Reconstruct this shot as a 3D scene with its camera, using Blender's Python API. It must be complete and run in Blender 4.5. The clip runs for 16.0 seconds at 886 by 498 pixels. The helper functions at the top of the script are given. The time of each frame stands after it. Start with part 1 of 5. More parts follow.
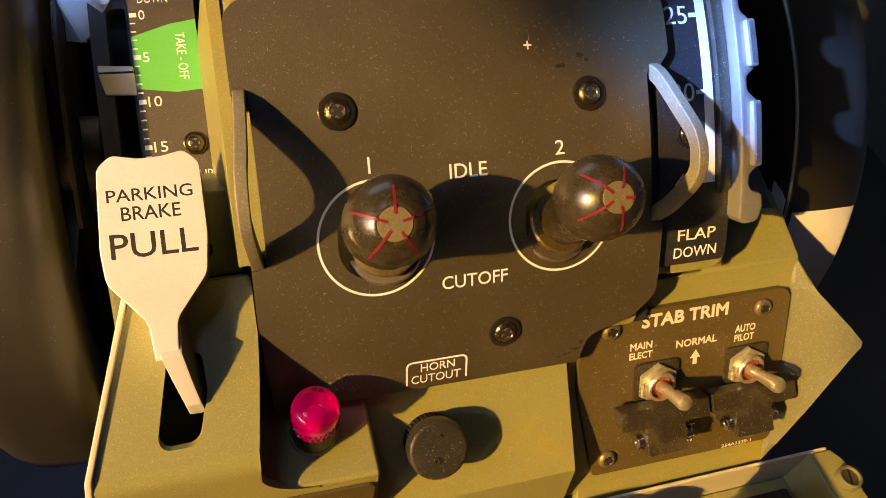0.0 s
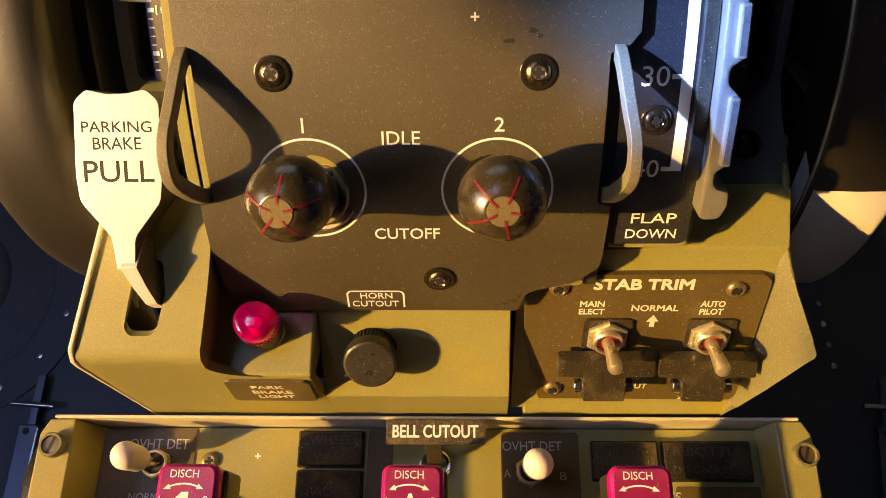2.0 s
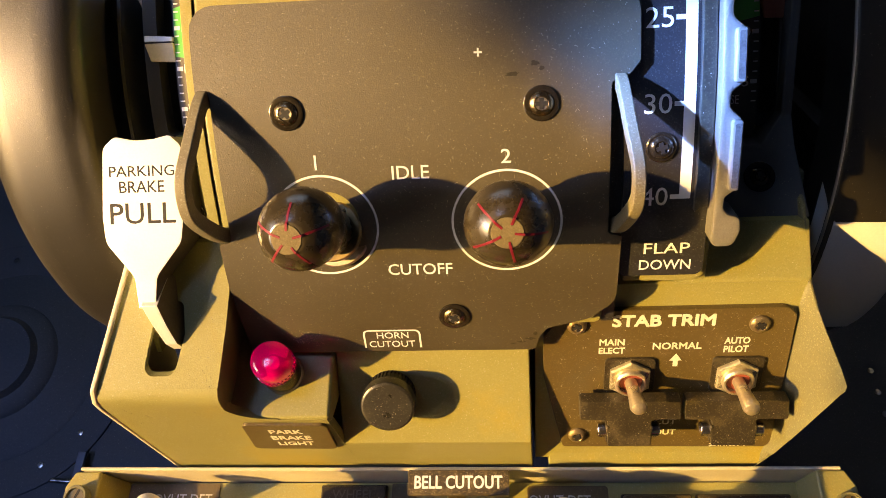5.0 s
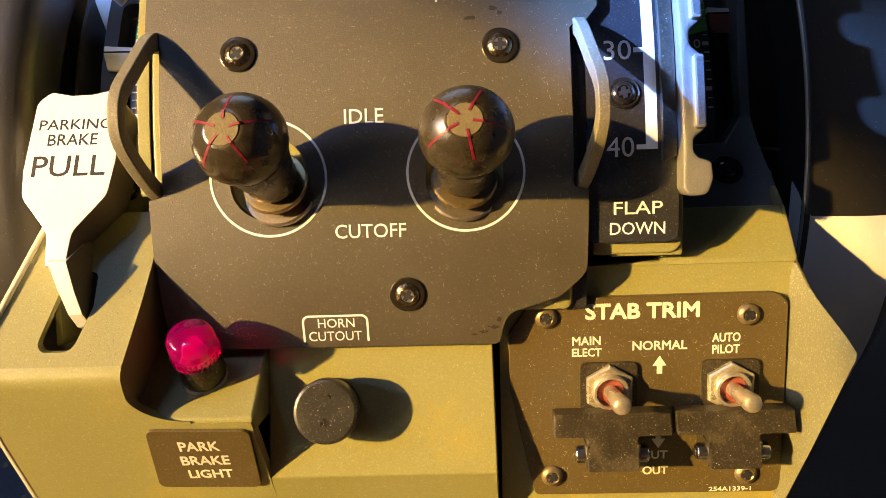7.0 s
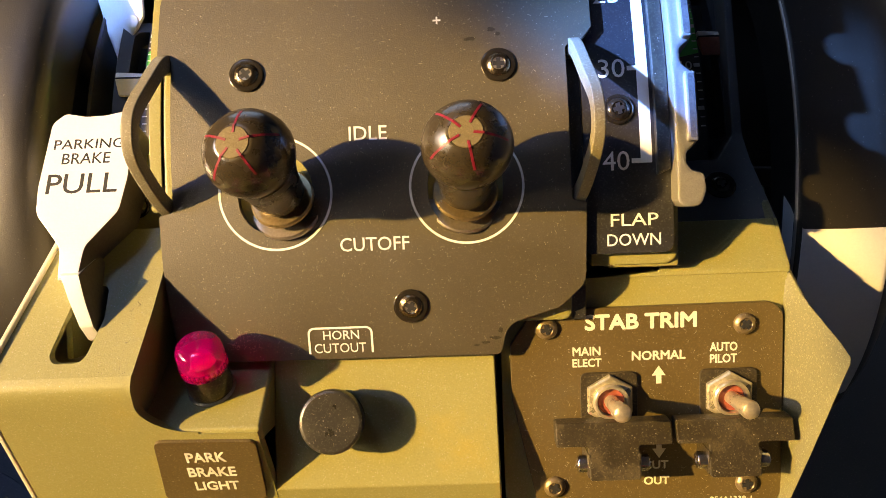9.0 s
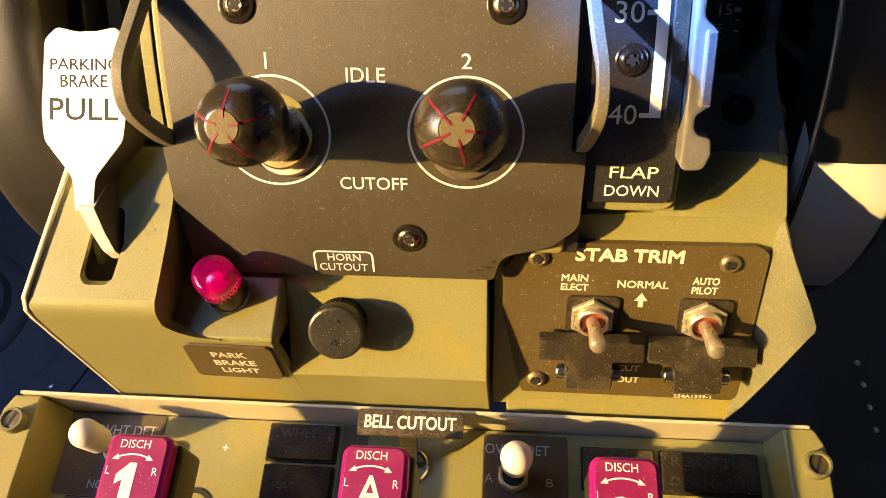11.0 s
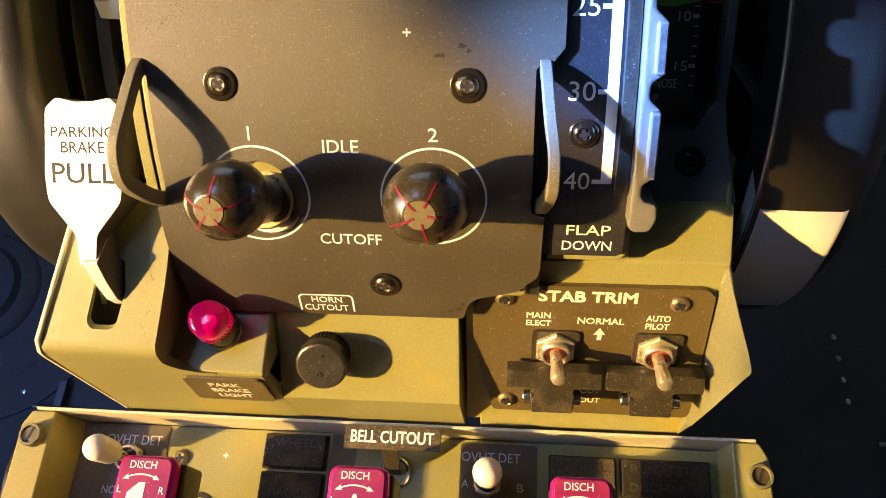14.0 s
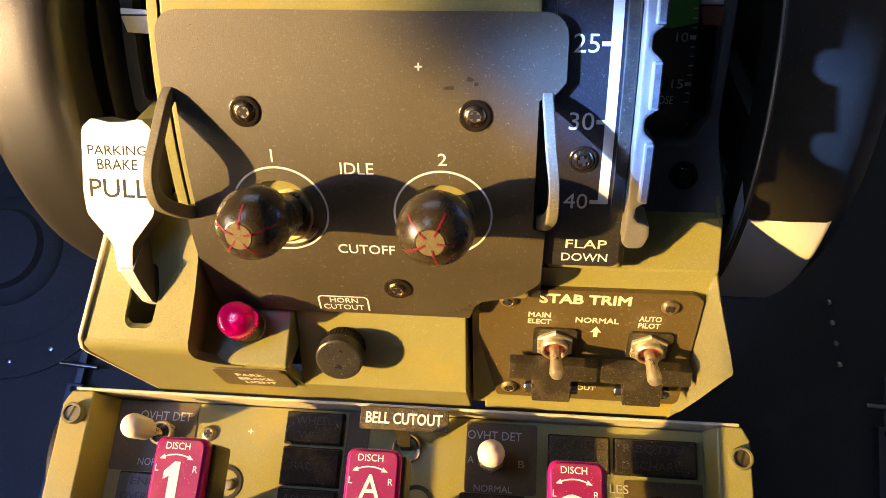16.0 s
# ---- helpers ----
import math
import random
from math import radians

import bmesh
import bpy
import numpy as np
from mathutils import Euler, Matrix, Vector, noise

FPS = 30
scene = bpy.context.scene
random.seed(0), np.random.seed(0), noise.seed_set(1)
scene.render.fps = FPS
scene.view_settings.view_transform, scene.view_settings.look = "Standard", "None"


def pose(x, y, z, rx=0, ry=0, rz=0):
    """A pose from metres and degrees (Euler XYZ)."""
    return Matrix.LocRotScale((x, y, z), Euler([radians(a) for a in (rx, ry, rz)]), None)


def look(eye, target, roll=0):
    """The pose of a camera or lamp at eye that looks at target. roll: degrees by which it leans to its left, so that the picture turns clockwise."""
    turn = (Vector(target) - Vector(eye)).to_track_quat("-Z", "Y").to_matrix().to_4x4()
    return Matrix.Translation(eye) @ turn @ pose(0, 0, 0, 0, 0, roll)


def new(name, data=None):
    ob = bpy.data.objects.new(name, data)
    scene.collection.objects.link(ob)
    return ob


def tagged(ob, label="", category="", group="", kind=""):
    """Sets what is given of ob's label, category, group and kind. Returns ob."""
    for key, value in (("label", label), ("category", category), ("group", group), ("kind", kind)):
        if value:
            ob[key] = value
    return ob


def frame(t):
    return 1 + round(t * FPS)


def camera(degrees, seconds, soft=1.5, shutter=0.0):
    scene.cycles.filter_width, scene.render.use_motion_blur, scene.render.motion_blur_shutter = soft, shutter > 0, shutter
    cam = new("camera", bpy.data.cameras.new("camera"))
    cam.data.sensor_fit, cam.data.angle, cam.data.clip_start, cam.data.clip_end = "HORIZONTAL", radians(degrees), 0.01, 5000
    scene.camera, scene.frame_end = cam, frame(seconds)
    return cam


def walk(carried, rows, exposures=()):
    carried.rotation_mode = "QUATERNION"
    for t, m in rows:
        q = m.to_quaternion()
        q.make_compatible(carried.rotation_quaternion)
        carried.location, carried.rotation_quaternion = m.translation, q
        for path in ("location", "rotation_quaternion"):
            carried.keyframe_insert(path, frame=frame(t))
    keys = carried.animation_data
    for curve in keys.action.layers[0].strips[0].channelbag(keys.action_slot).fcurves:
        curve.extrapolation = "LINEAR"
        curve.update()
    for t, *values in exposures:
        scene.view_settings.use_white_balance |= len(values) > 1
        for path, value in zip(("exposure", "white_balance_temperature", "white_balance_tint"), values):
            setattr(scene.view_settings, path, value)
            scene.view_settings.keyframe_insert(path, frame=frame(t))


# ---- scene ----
# The plan is drawn in the frame of the lever plate (x across, y up the plate, z out of it);
# P stands it up in the world.
TILT_P, LIFT = 50.0, 0.52
P = pose(0, 0, LIFT, TILT_P, 0, 0)
cam = camera(60.2, 16.0, soft=0.7)
ROWS = [
    (0, -0.0764, 0.0171, 0.2219, -14.03, -16.93, -3.01),
    (0.5, -0.0472, 0.0166, 0.2274, -16.50, -10.43, -1.87),
    (1, -0.0157, 0.0380, 0.2279, -21.42, -4.75, -0.99),
    (1.5, 0.0037, 0.0600, 0.2265, -27.72, -1.91, -0.02),
    (2, 0.0159, 0.0802, 0.2217, -32.61, 0.94, -0.68),
    (2.5, 0.0269, 0.1030, 0.2159, -37.34, 2.70, -1.01),
    (3, 0.0296, 0.1149, 0.2102, -39.66, 3.64, -0.95),
    (3.5, 0.0321, 0.1231, 0.2079, -41.87, 4.29, -0.99),
    (4, 0.0298, 0.1047, 0.2160, -39.84, 4.35, -0.41),
    (4.2, 0.0290, 0.0981, 0.2181, -37.16, 4.08, -1.01),
    (6.3, 0.0216, -0.0136, 0.2405, -12.11, 3.73, -3.73),
    (6.5, 0.0203, -0.0250, 0.2360, -10.61, 2.77, -2.91),
    (7, 0.0264, -0.0435, 0.2366, -4.53, 1.20, -1.79),
    (7.5, 0.0227, -0.0671, 0.2389, 0.67, 1.65, -0.98),
    (8, 0.0246, -0.0653, 0.2395, 2.28, 1.29, -1.96),
    (8.5, 0.0245, -0.0605, 0.2419, 1.99, 1.36, -2.37),
    (9, 0.0256, -0.0512, 0.2436, -1.71, 1.18, -2.21),
    (9.5, 0.0319, -0.0334, 0.2429, -5.81, 2.53, -2.45),
    (9.7, 0.0319, -0.0282, 0.2405, -9.78, 2.51, -1.67),
    (11.8, 0.0523, 0.0641, 0.2255, -29.31, 5.60, -1.26),
    (12, 0.0546, 0.0673, 0.2240, -29.86, 5.67, -1.35),
    (12.5, 0.0567, 0.0752, 0.2241, -30.36, 5.78, -1.31),
    (13, 0.0571, 0.0762, 0.2247, -31.27, 4.73, -2.14),
    (13.5, 0.0524, 0.0744, 0.2288, -30.72, 4.64, -1.18),
    (14, 0.0543, 0.0780, 0.2326, -30.40, 4.92, -1.20),
    (14.5, 0.0532, 0.0824, 0.2357, -30.43, 5.02, -0.82),
    (15, 0.0533, 0.0837, 0.2363, -30.37, 5.06, -0.80),
    (15.5, 0.0555, 0.0937, 0.2377, -31.51, 5.63, -1.17),
    (16, 0.0551, 0.1127, 0.2369, -35.07, 5.52, -1.35),
]
EXPOSURES = [(0, 0.47, 9900, 16), (1.0, 0.49, 10600, 18), (2.2, 0.80, 10800, 18), (3.0, 1.16, 10300, 17), (4.2, 1.18, 9200, 15), (6.3, 0.84, 9500, 15), (6.7, 0.97, 8800, 13), (7.2, 1.16, 8000, 12), (9.7, 1.16, 8000, 12), (11.8, 1.16, 8000, 12), (13.0, 1.24, 8100, 12), (16, 1.24, 8600, 13)]
walk(cam, [(t, P @ pose(*row)) for t, *row in ROWS], EXPOSURES)

# ---- light ----
SUN_WAY = P.to_3x3() @ Vector((0.81, -0.158, -0.55))
world = bpy.data.worlds.new("sky")
scene.world = world
world.use_nodes = True
sky = world.node_tree.nodes.new("ShaderNodeTexSky")
sky.sky_type, sky.sun_disc = "NISHITA", False
sky.sun_elevation, sky.sun_rotation = math.asin(-SUN_WAY.normalized().z), math.atan2(-SUN_WAY.x, -SUN_WAY.y)
world.node_tree.links.new(sky.outputs[0], world.node_tree.nodes["Background"].inputs[0])
world.node_tree.nodes["Background"].inputs[1].default_value = 0.32


def lamp(name, kind, energy, colour, m, **more):
    data = bpy.data.lights.new(name, kind)
    data.energy, data.color = energy, colour
    ob = new(name, data)
    ob.matrix_world = m
    return ob


sun = lamp("sun", "SUN", 5.4, (1.0, 0.69, 0.25), look((0, 0, 3), Vector((0, 0, 3)) + SUN_WAY))
sun.data.angle = radians(1.3)
# Stand-in spot for the blue patch at the flap gate; its source is unseen.
spot_eye, spot_aim = P @ Vector((-0.58, 0.22, 0.31)), P @ Vector((0.096, 0.008, 0.003))
spot = lamp("map_light", "SPOT", 240.0, (0.10, 0.29, 1.0), look(spot_eye, spot_aim))
spot.data.spot_size, spot.data.spot_blend, spot.data.shadow_soft_size = radians(5.4), 1.0, 0.008
# Added spot that brightens the left lever recess; no lamp is known there.
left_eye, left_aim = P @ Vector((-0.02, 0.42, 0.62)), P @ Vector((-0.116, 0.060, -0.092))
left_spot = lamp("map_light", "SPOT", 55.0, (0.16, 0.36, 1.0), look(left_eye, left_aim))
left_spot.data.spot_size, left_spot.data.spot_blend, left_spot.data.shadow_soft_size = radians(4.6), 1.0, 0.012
# the patch of blue sky beside the sun, in the side window
pane = lamp("window_sky", "AREA", 1.8, (0.10, 0.25, 1.0), look((-0.765, -0.236, 0.94), P @ Vector((0, -0.05, 0))))
# Added blue fill from above, placed to reach the left recess.
overhead = lamp("overhead_window_sky", "AREA", 0.9, (0.20, 0.40, 1.0), look((-0.42, 0.10, 1.62), P @ Vector((-0.10, 0.04, -0.05))))
overhead.data.shape, overhead.data.size, overhead.data.size_y = "RECTANGLE", 0.34, 0.16
pane.data.shape, pane.data.size, pane.data.size_y = "RECTANGLE", 0.10, 0.07


# ---- materials ----
def mat(name, base, rough=0.5, metal=0.0, grain=900.0, vary=0.12, bump=0.15, dust=0.0, stain=None, stain_scale=25.0, stain_at=0.6,
        scratch=0.0, coat=0.0, glass=0.0, glitter=0.0, gloss=0.5, ior=1.5):
    m = bpy.data.materials.new(name)
    m.use_nodes = True
    t = m.node_tree
    b = t.nodes["Principled BSDF"]
    b.inputs["Metallic"].default_value = metal
    b.inputs["Coat Weight"].default_value = coat
    b.inputs["Specular IOR Level"].default_value = gloss
    b.inputs["Transmission Weight"].default_value = glass
    b.inputs["IOR"].default_value = ior

    def node(kind, **inputs):
        n = t.nodes.new(kind)
        for key, value in inputs.items():
            n.inputs[key.replace("_", " ")].default_value = value
        return n

    def mix(a, bb, f):
        n = t.nodes.new("ShaderNodeMix")
        n.data_type = "RGBA"
        for s, v in ((n.inputs[6], a), (n.inputs[7], bb), (n.inputs[0], f)):
            if isinstance(v, (tuple, float, int)):
                s.default_value = (*v, 1) if isinstance(v, tuple) else v
            else:
                t.links.new(v, s)
        return n.outputs[2]

    def ramp(src, lo, hi, a=0.0, c=1.0):
        n = t.nodes.new("ShaderNodeMapRange")
        n.inputs[1].default_value, n.inputs[2].default_value = lo, hi
        n.inputs[3].default_value, n.inputs[4].default_value = a, c
        t.links.new(src, n.inputs[0])
        return n.outputs[0]

    where = t.nodes.new("ShaderNodeTexCoord").outputs["Object"]
    fine = node("ShaderNodeTexNoise", Scale=grain, Detail=3.0, Roughness=0.6)
    broad = node("ShaderNodeTexNoise", Scale=stain_scale, Detail=5.0, Roughness=0.62)
    for n in (fine, broad):
        t.links.new(where, n.inputs["Vector"])
    dark, light = tuple(v * (1 - vary) for v in base), tuple(min(1, v * (1 + vary)) for v in base)
    colour = mix(dark, light, ramp(fine.outputs[0], 0.3, 0.7))
    wide = mix(tuple(v * (1 - 1.3 * vary) for v in base), base, ramp(broad.outputs[0], 0.35, 0.6))
    colour = mix(colour, wide, 0.45)
    if stain:
        colour = mix(colour, stain, ramp(broad.outputs[0], stain_at, stain_at + 0.12, 0.0, 0.6))
    if dust:
        spots = node("ShaderNodeTexVoronoi", Scale=760.0, Randomness=1.0)
        t.links.new(where, spots.inputs["Vector"])
        gate = node("ShaderNodeTexNoise", Scale=420.0, Detail=3.0)
        t.links.new(where, gate.inputs["Vector"])
        a = ramp(spots.outputs["Distance"], 0.10, 0.19, 1.0, 0.0)
        g = ramp(gate.outputs[0], 0.50, 0.60)
        both = t.nodes.new("ShaderNodeMath")
        both.operation = "MULTIPLY"
        t.links.new(a, both.inputs[0]), t.links.new(g, both.inputs[1])
        part_of = t.nodes.new("ShaderNodeMath")
        part_of.operation, part_of.inputs[1].default_value = "MULTIPLY", dust
        t.links.new(both.outputs[0], part_of.inputs[0])
        colour = mix(colour, (0.42, 0.40, 0.34), part_of.outputs[0])
    if glitter:
        flakes = node("ShaderNodeTexVoronoi", Scale=2500.0, Randomness=1.0)
        t.links.new(where, flakes.inputs["Vector"])
        apart = t.nodes.new("ShaderNodeSeparateColor")
        t.links.new(flakes.outputs["Color"], apart.inputs[0])
        colour = mix(colour, tuple(v * 0.45 for v in base), ramp(apart.outputs[1], 0.62, 0.95, 0.0, glitter))
        colour = mix(colour, tuple(min(0.5, v * 3.2 + 0.03) for v in base), ramp(apart.outputs[0], 0.80, 0.97, 0.0, glitter))
    t.links.new(colour, b.inputs["Base Color"])
    t.links.new(ramp(broad.outputs[0], 0.3, 0.7, max(0.02, rough - 0.08), min(1.0, rough + 0.08)), b.inputs["Roughness"])
    if bump:
        bm_ = node("ShaderNodeBump", Strength=bump, Distance=0.0004)
        t.links.new(fine.outputs[0], bm_.inputs["Height"])
        height = bm_
        if scratch:
            lines = node("ShaderNodeTexNoise", Scale=60.0, Detail=4.0)
            stretch = t.nodes.new("ShaderNodeMapping")
            stretch.inputs["Scale"].default_value = (1, 30, 30)
            t.links.new(where, stretch.inputs["Vector"]), t.links.new(stretch.outputs[0], lines.inputs["Vector"])
            second = node("ShaderNodeBump", Strength=scratch, Distance=0.0003)
            t.links.new(lines.outputs[0], second.inputs["Height"]), t.links.new(bm_.outputs[0], second.inputs["Normal"])
            height = second
        t.links.new(height.outputs[0], b.inputs["Normal"])
    return m


BLACK = mat("black_painted_plate", (0.041, 0.030, 0.0088), 0.58, grain=2200, bump=0.28, dust=0.45, stain=(0.055, 0.043, 0.020), stain_at=0.56, glitter=0.2, gloss=1.0, ior=1.55)
SCALE_BLACK = mat("clean_black_scale_face", (0.022, 0.022, 0.024), 0.42, grain=2000, bump=0.2, dust=0.35, glitter=0.3)
GUARD = mat("grey_finger_guard_paint", (0.20, 0.18, 0.12), 0.45, grain=1900, bump=0.25, vary=0.1, dust=0.4, glitter=0.25)
BRASS = mat("golden_passivated_steel", (0.36, 0.27, 0.14), 0.34, 0.85, grain=1000, bump=0.3, vary=0.25, stain=(0.20, 0.14, 0.07), stain_scale=160, dust=0.4)
PLAQUE = mat("brown_black_plastic_label", (0.092, 0.066, 0.024), 0.45, grain=1300, bump=0.2, dust=0.45, stain=(0.085, 0.068, 0.036), glitter=0.15)
OLIVE = mat("grey_olive_paint", (0.262, 0.248, 0.092), 0.42, grain=1800, vary=0.08, bump=0.2, dust=0.7, stain=(0.34, 0.265, 0.045), stain_at=0.53, stain_scale=17, glitter=0.16)
# Darker olive; on the right cheek it offsets direct sun.
OLIVE_DARK = mat("darker_olive_paint", (0.150, 0.144, 0.074), 0.5, grain=1200, bump=0.2, dust=0.4, glitter=0.2)
RIM = mat("pale_worn_lip_paint", (0.58, 0.54, 0.40), 0.45, grain=1200, bump=0.15, dust=0.3, stain=(0.34, 0.31, 0.20), stain_scale=40)
WHITE = mat("white_engraving", (0.82, 0.83, 0.84), 0.5, grain=1600, vary=0.08, bump=0.05)
CREAM = mat("aged_cream_engraving", (0.70, 0.68, 0.56), 0.5, grain=1600, vary=0.14, bump=0.05)
STRIPE = mat("white_scale_stripe", (0.78, 0.78, 0.76), 0.45, grain=900, vary=0.05, bump=0.05)
SILVER = mat("cast_aluminium", (0.37, 0.36, 0.335), 0.38, 0.6, grain=1400, bump=0.35, vary=0.12)
BLADE = mat("brushed_nickel_blade", (0.80, 0.79, 0.75), 0.46, 0.35, grain=1200, bump=0.12, scratch=0.10, vary=0.05)
CHROME = mat("bright_steel", (0.66, 0.62, 0.56), 0.22, 1.0, grain=900, bump=0.06, vary=0.12)
DULL = mat("dull_steel", (0.42, 0.37, 0.31), 0.38, 0.9, grain=900, bump=0.2, vary=0.2, stain=(0.22, 0.15, 0.09))
SCREW = mat("blackened_screw_steel", (0.060, 0.050, 0.036), 0.20, 0.7, grain=1200, bump=0.15, vary=0.3)
DARK = mat("dark_recess", (0.012, 0.012, 0.012), 0.7, grain=500, bump=0.1)
KNOB = mat("burnished_black_knob", (0.036, 0.028, 0.016), 0.26, grain=1500, bump=0.06, vary=0.3, gloss=0.75, stain=(0.058, 0.046, 0.026), stain_at=0.55, stain_scale=90)
WORN = mat("worn_brown_knob_top", (0.150, 0.122, 0.066), 0.55, grain=1500, bump=0.3, vary=0.2, glitter=0.1, gloss=0.15)
RED = mat("red_paint_line", (0.20, 0.010, 0.028), 0.42, grain=1500, bump=0.15, vary=0.3)
PINK = mat("magenta_lens", (0.95, 0.006, 0.42), 0.05, grain=700, bump=0.02, vary=0.05, coat=0.3, glass=0.88)
LENS_CORE = mat("pink_lens_core", (0.75, 0.02, 0.30), 0.4, grain=700, bump=0.1, vary=0.1)
FIRE = mat("red_fire_handle_face", (0.27, 0.016, 0.095), 0.36, grain=900, bump=0.12, dust=0.9, coat=0.12, vary=0.15, stain=(0.33, 0.035, 0.10), stain_at=0.5, stain_scale=45)
FIRE_EDGE = mat("translucent_red_edge", (0.62, 0.010, 0.22), 0.2, grain=700, bump=0.05, coat=0.3, glass=0.15)
RUBBER = mat("satin_black_wheel_rim", (0.012, 0.010, 0.0065), 0.48, grain=2000, bump=0.22, dust=0.3, stain=(0.022, 0.018, 0.012), stain_scale=12, glitter=0.12, gloss=0.9)
BUTTON = mat("black_plastic_button", (0.030, 0.028, 0.022), 0.34, grain=1200, bump=0.15, dust=1.0, vary=0.25, stain=(0.06, 0.054, 0.036), stain_scale=110, stain_at=0.54, glitter=0.3)
COVER = mat("black_switch_guard", (0.034, 0.027, 0.015), 0.40, grain=1100, bump=0.3, dust=1.0, vary=0.35, stain=(0.085, 0.067, 0.036), stain_at=0.52, stain_scale=120, glitter=0.45)
DUST = mat("pale_dust", (0.36, 0.32, 0.23), 0.7, grain=900, bump=0.0, vary=0.3)
BAT = mat("warm_worn_steel", (0.74, 0.65, 0.48), 0.32, 0.8, grain=900, bump=0.15, vary=0.2, stain=(0.44, 0.33, 0.20), stain_scale=150)
BROWN_SCREW = mat("brown_passivated_screw", (0.24, 0.185, 0.105), 0.36, 0.6, grain=1100, bump=0.3, vary=0.25, dust=0.6)
SPECK = mat("light_dust", (0.52, 0.47, 0.33), 0.7, grain=900, bump=0.0, vary=0.3)
# Dark metal for the brake lever's faces turned away from the sun.
SHADED_STEEL = mat("shaded_steel_side", (0.15, 0.13, 0.10), 0.5, 0.35, grain=900, bump=0.3, vary=0.2)
SMUDGE = mat("dark_worn_smudge", (0.038, 0.030, 0.017), 0.4, grain=2000, bump=0.5, vary=0.4)
IVORY = mat("ivory_toggle_cap", (0.78, 0.73, 0.66), 0.35, grain=700, bump=0.03, vary=0.04)
GREEN = mat("green_take_off_band", (0.10, 0.52, 0.11), 0.5, grain=1300, bump=0.05, vary=0.08)
LEGEND = mat("unlit_black_annunciator", (0.022, 0.018, 0.012), 0.55, grain=900, bump=0.25, dust=1.0, gloss=0.25, stain=(0.085, 0.070, 0.040), stain_at=0.5, stain_scale=60, glitter=0.3)
GHOST = mat("unlit_legend_ink", (0.034, 0.030, 0.026), 0.5, grain=1300, bump=0.05)
FADED = mat("faded_grey_print", (0.46, 0.45, 0.42), 0.5, grain=1500, vary=0.12, bump=0.05)
WHEELWHITE = mat("white_wheel_paint", (0.78, 0.78, 0.78), 0.42, grain=1000, vary=0.05, bump=0.08)
FLOOR = mat("dark_grey_floor_mat", (0.062, 0.063, 0.062), 0.6, grain=600, bump=0.4, vary=0.3, stain=(0.095, 0.095, 0.092), stain_scale=9, dust=0.6)
LINING = mat("grey_cockpit_lining", (0.16, 0.17, 0.18), 0.7, grain=300, bump=0.3)
RAIL = mat("anodised_seat_rail", (0.13, 0.135, 0.15), 0.45, 0.6, grain=900, bump=0.2)
ORANGE = mat("red_switch_paint", (0.30, 0.075, 0.05), 0.55, grain=900, bump=0.2, vary=0.3)
SCREW_HEAD = mat("worn_bronzed_screw_head", (0.25, 0.19, 0.11), 0.24, 0.95, grain=1400, bump=0.35, vary=0.35, stain=(0.05, 0.04, 0.03), stain_scale=420, stain_at=0.5)
WORN_STEEL = mat("scuffed_detent_face", (0.17, 0.17, 0.17), 0.5, 0.5, grain=1500, bump=0.4, vary=0.3, stain=(0.06, 0.06, 0.065), stain_scale=240, stain_at=0.5)
SHADE_GREY = mat("shade_grey_side_panel", (0.105, 0.108, 0.112), 0.5, grain=1500, bump=0.2, dust=0.4)
SLATE = mat("dark_slate_paint", (0.036, 0.037, 0.040), 0.45, grain=1500, bump=0.2, dust=0.3)
DULL_RED = mat("dull_red_pointer_skirt", (0.34, 0.13, 0.09), 0.5, grain=1200, bump=0.15, vary=0.2)
DUSTY_BRONZE = mat("dusty_bronze_black_paddle", (0.060, 0.045, 0.022), 0.45, grain=1100, bump=0.5, dust=1.0, vary=0.4, stain=(0.16, 0.12, 0.05), stain_at=0.52, stain_scale=190, glitter=0.7)
LENS = mat("amber_glass_lens", (0.34, 0.13, 0.05), 0.12, grain=500, bump=0.05, glass=0.4)

ZINC = mat("zinc_plated_steel", (0.50, 0.45, 0.31), 0.30, 0.6, grain=1000, bump=0.25, vary=0.25, stain=(0.2, 0.16, 0.09), stain_scale=120)

# ---- building helpers; the plan is in millimetres ----
MM = 0.001
AXIS_Y, AXIS_Z = -38.0, -211.0


def loop_round(pts, r=0.0, n=5):
    """A closed outline with rounded corners; a point may carry its own radius."""
    out = []
    k = len(pts)
    for i in range(k):
        p, a, b = Vector(pts[i][:2]), Vector(pts[i - 1][:2]), Vector(pts[(i + 1) % k][:2])
        rr = pts[i][2] if len(pts[i]) > 2 else r
        if rr <= 0:
            out.append(p)
            continue
        u, v = (a - p).normalized(), (b - p).normalized()
        half = max(0.05, u.angle(v) / 2)
        d = min(rr / math.tan(half), (a - p).length * 0.49, (b - p).length * 0.49)
        rr = d * math.tan(half)
        c = p + (u + v).normalized() * (rr / math.sin(half))
        s, e = p + u * d - c, p + v * d - c
        turn = s.angle_signed(e)
        for j in range(n + 1):
            out.append(c + Matrix.Rotation(-turn * j / n, 2) @ s)
    return out


def circle(cx, cy, r, n=24, ry=None):
    return [Vector((cx + r * math.cos(2 * math.pi * i / n), cy + (ry or r) * math.sin(2 * math.pi * i / n))) for i in range(n)]


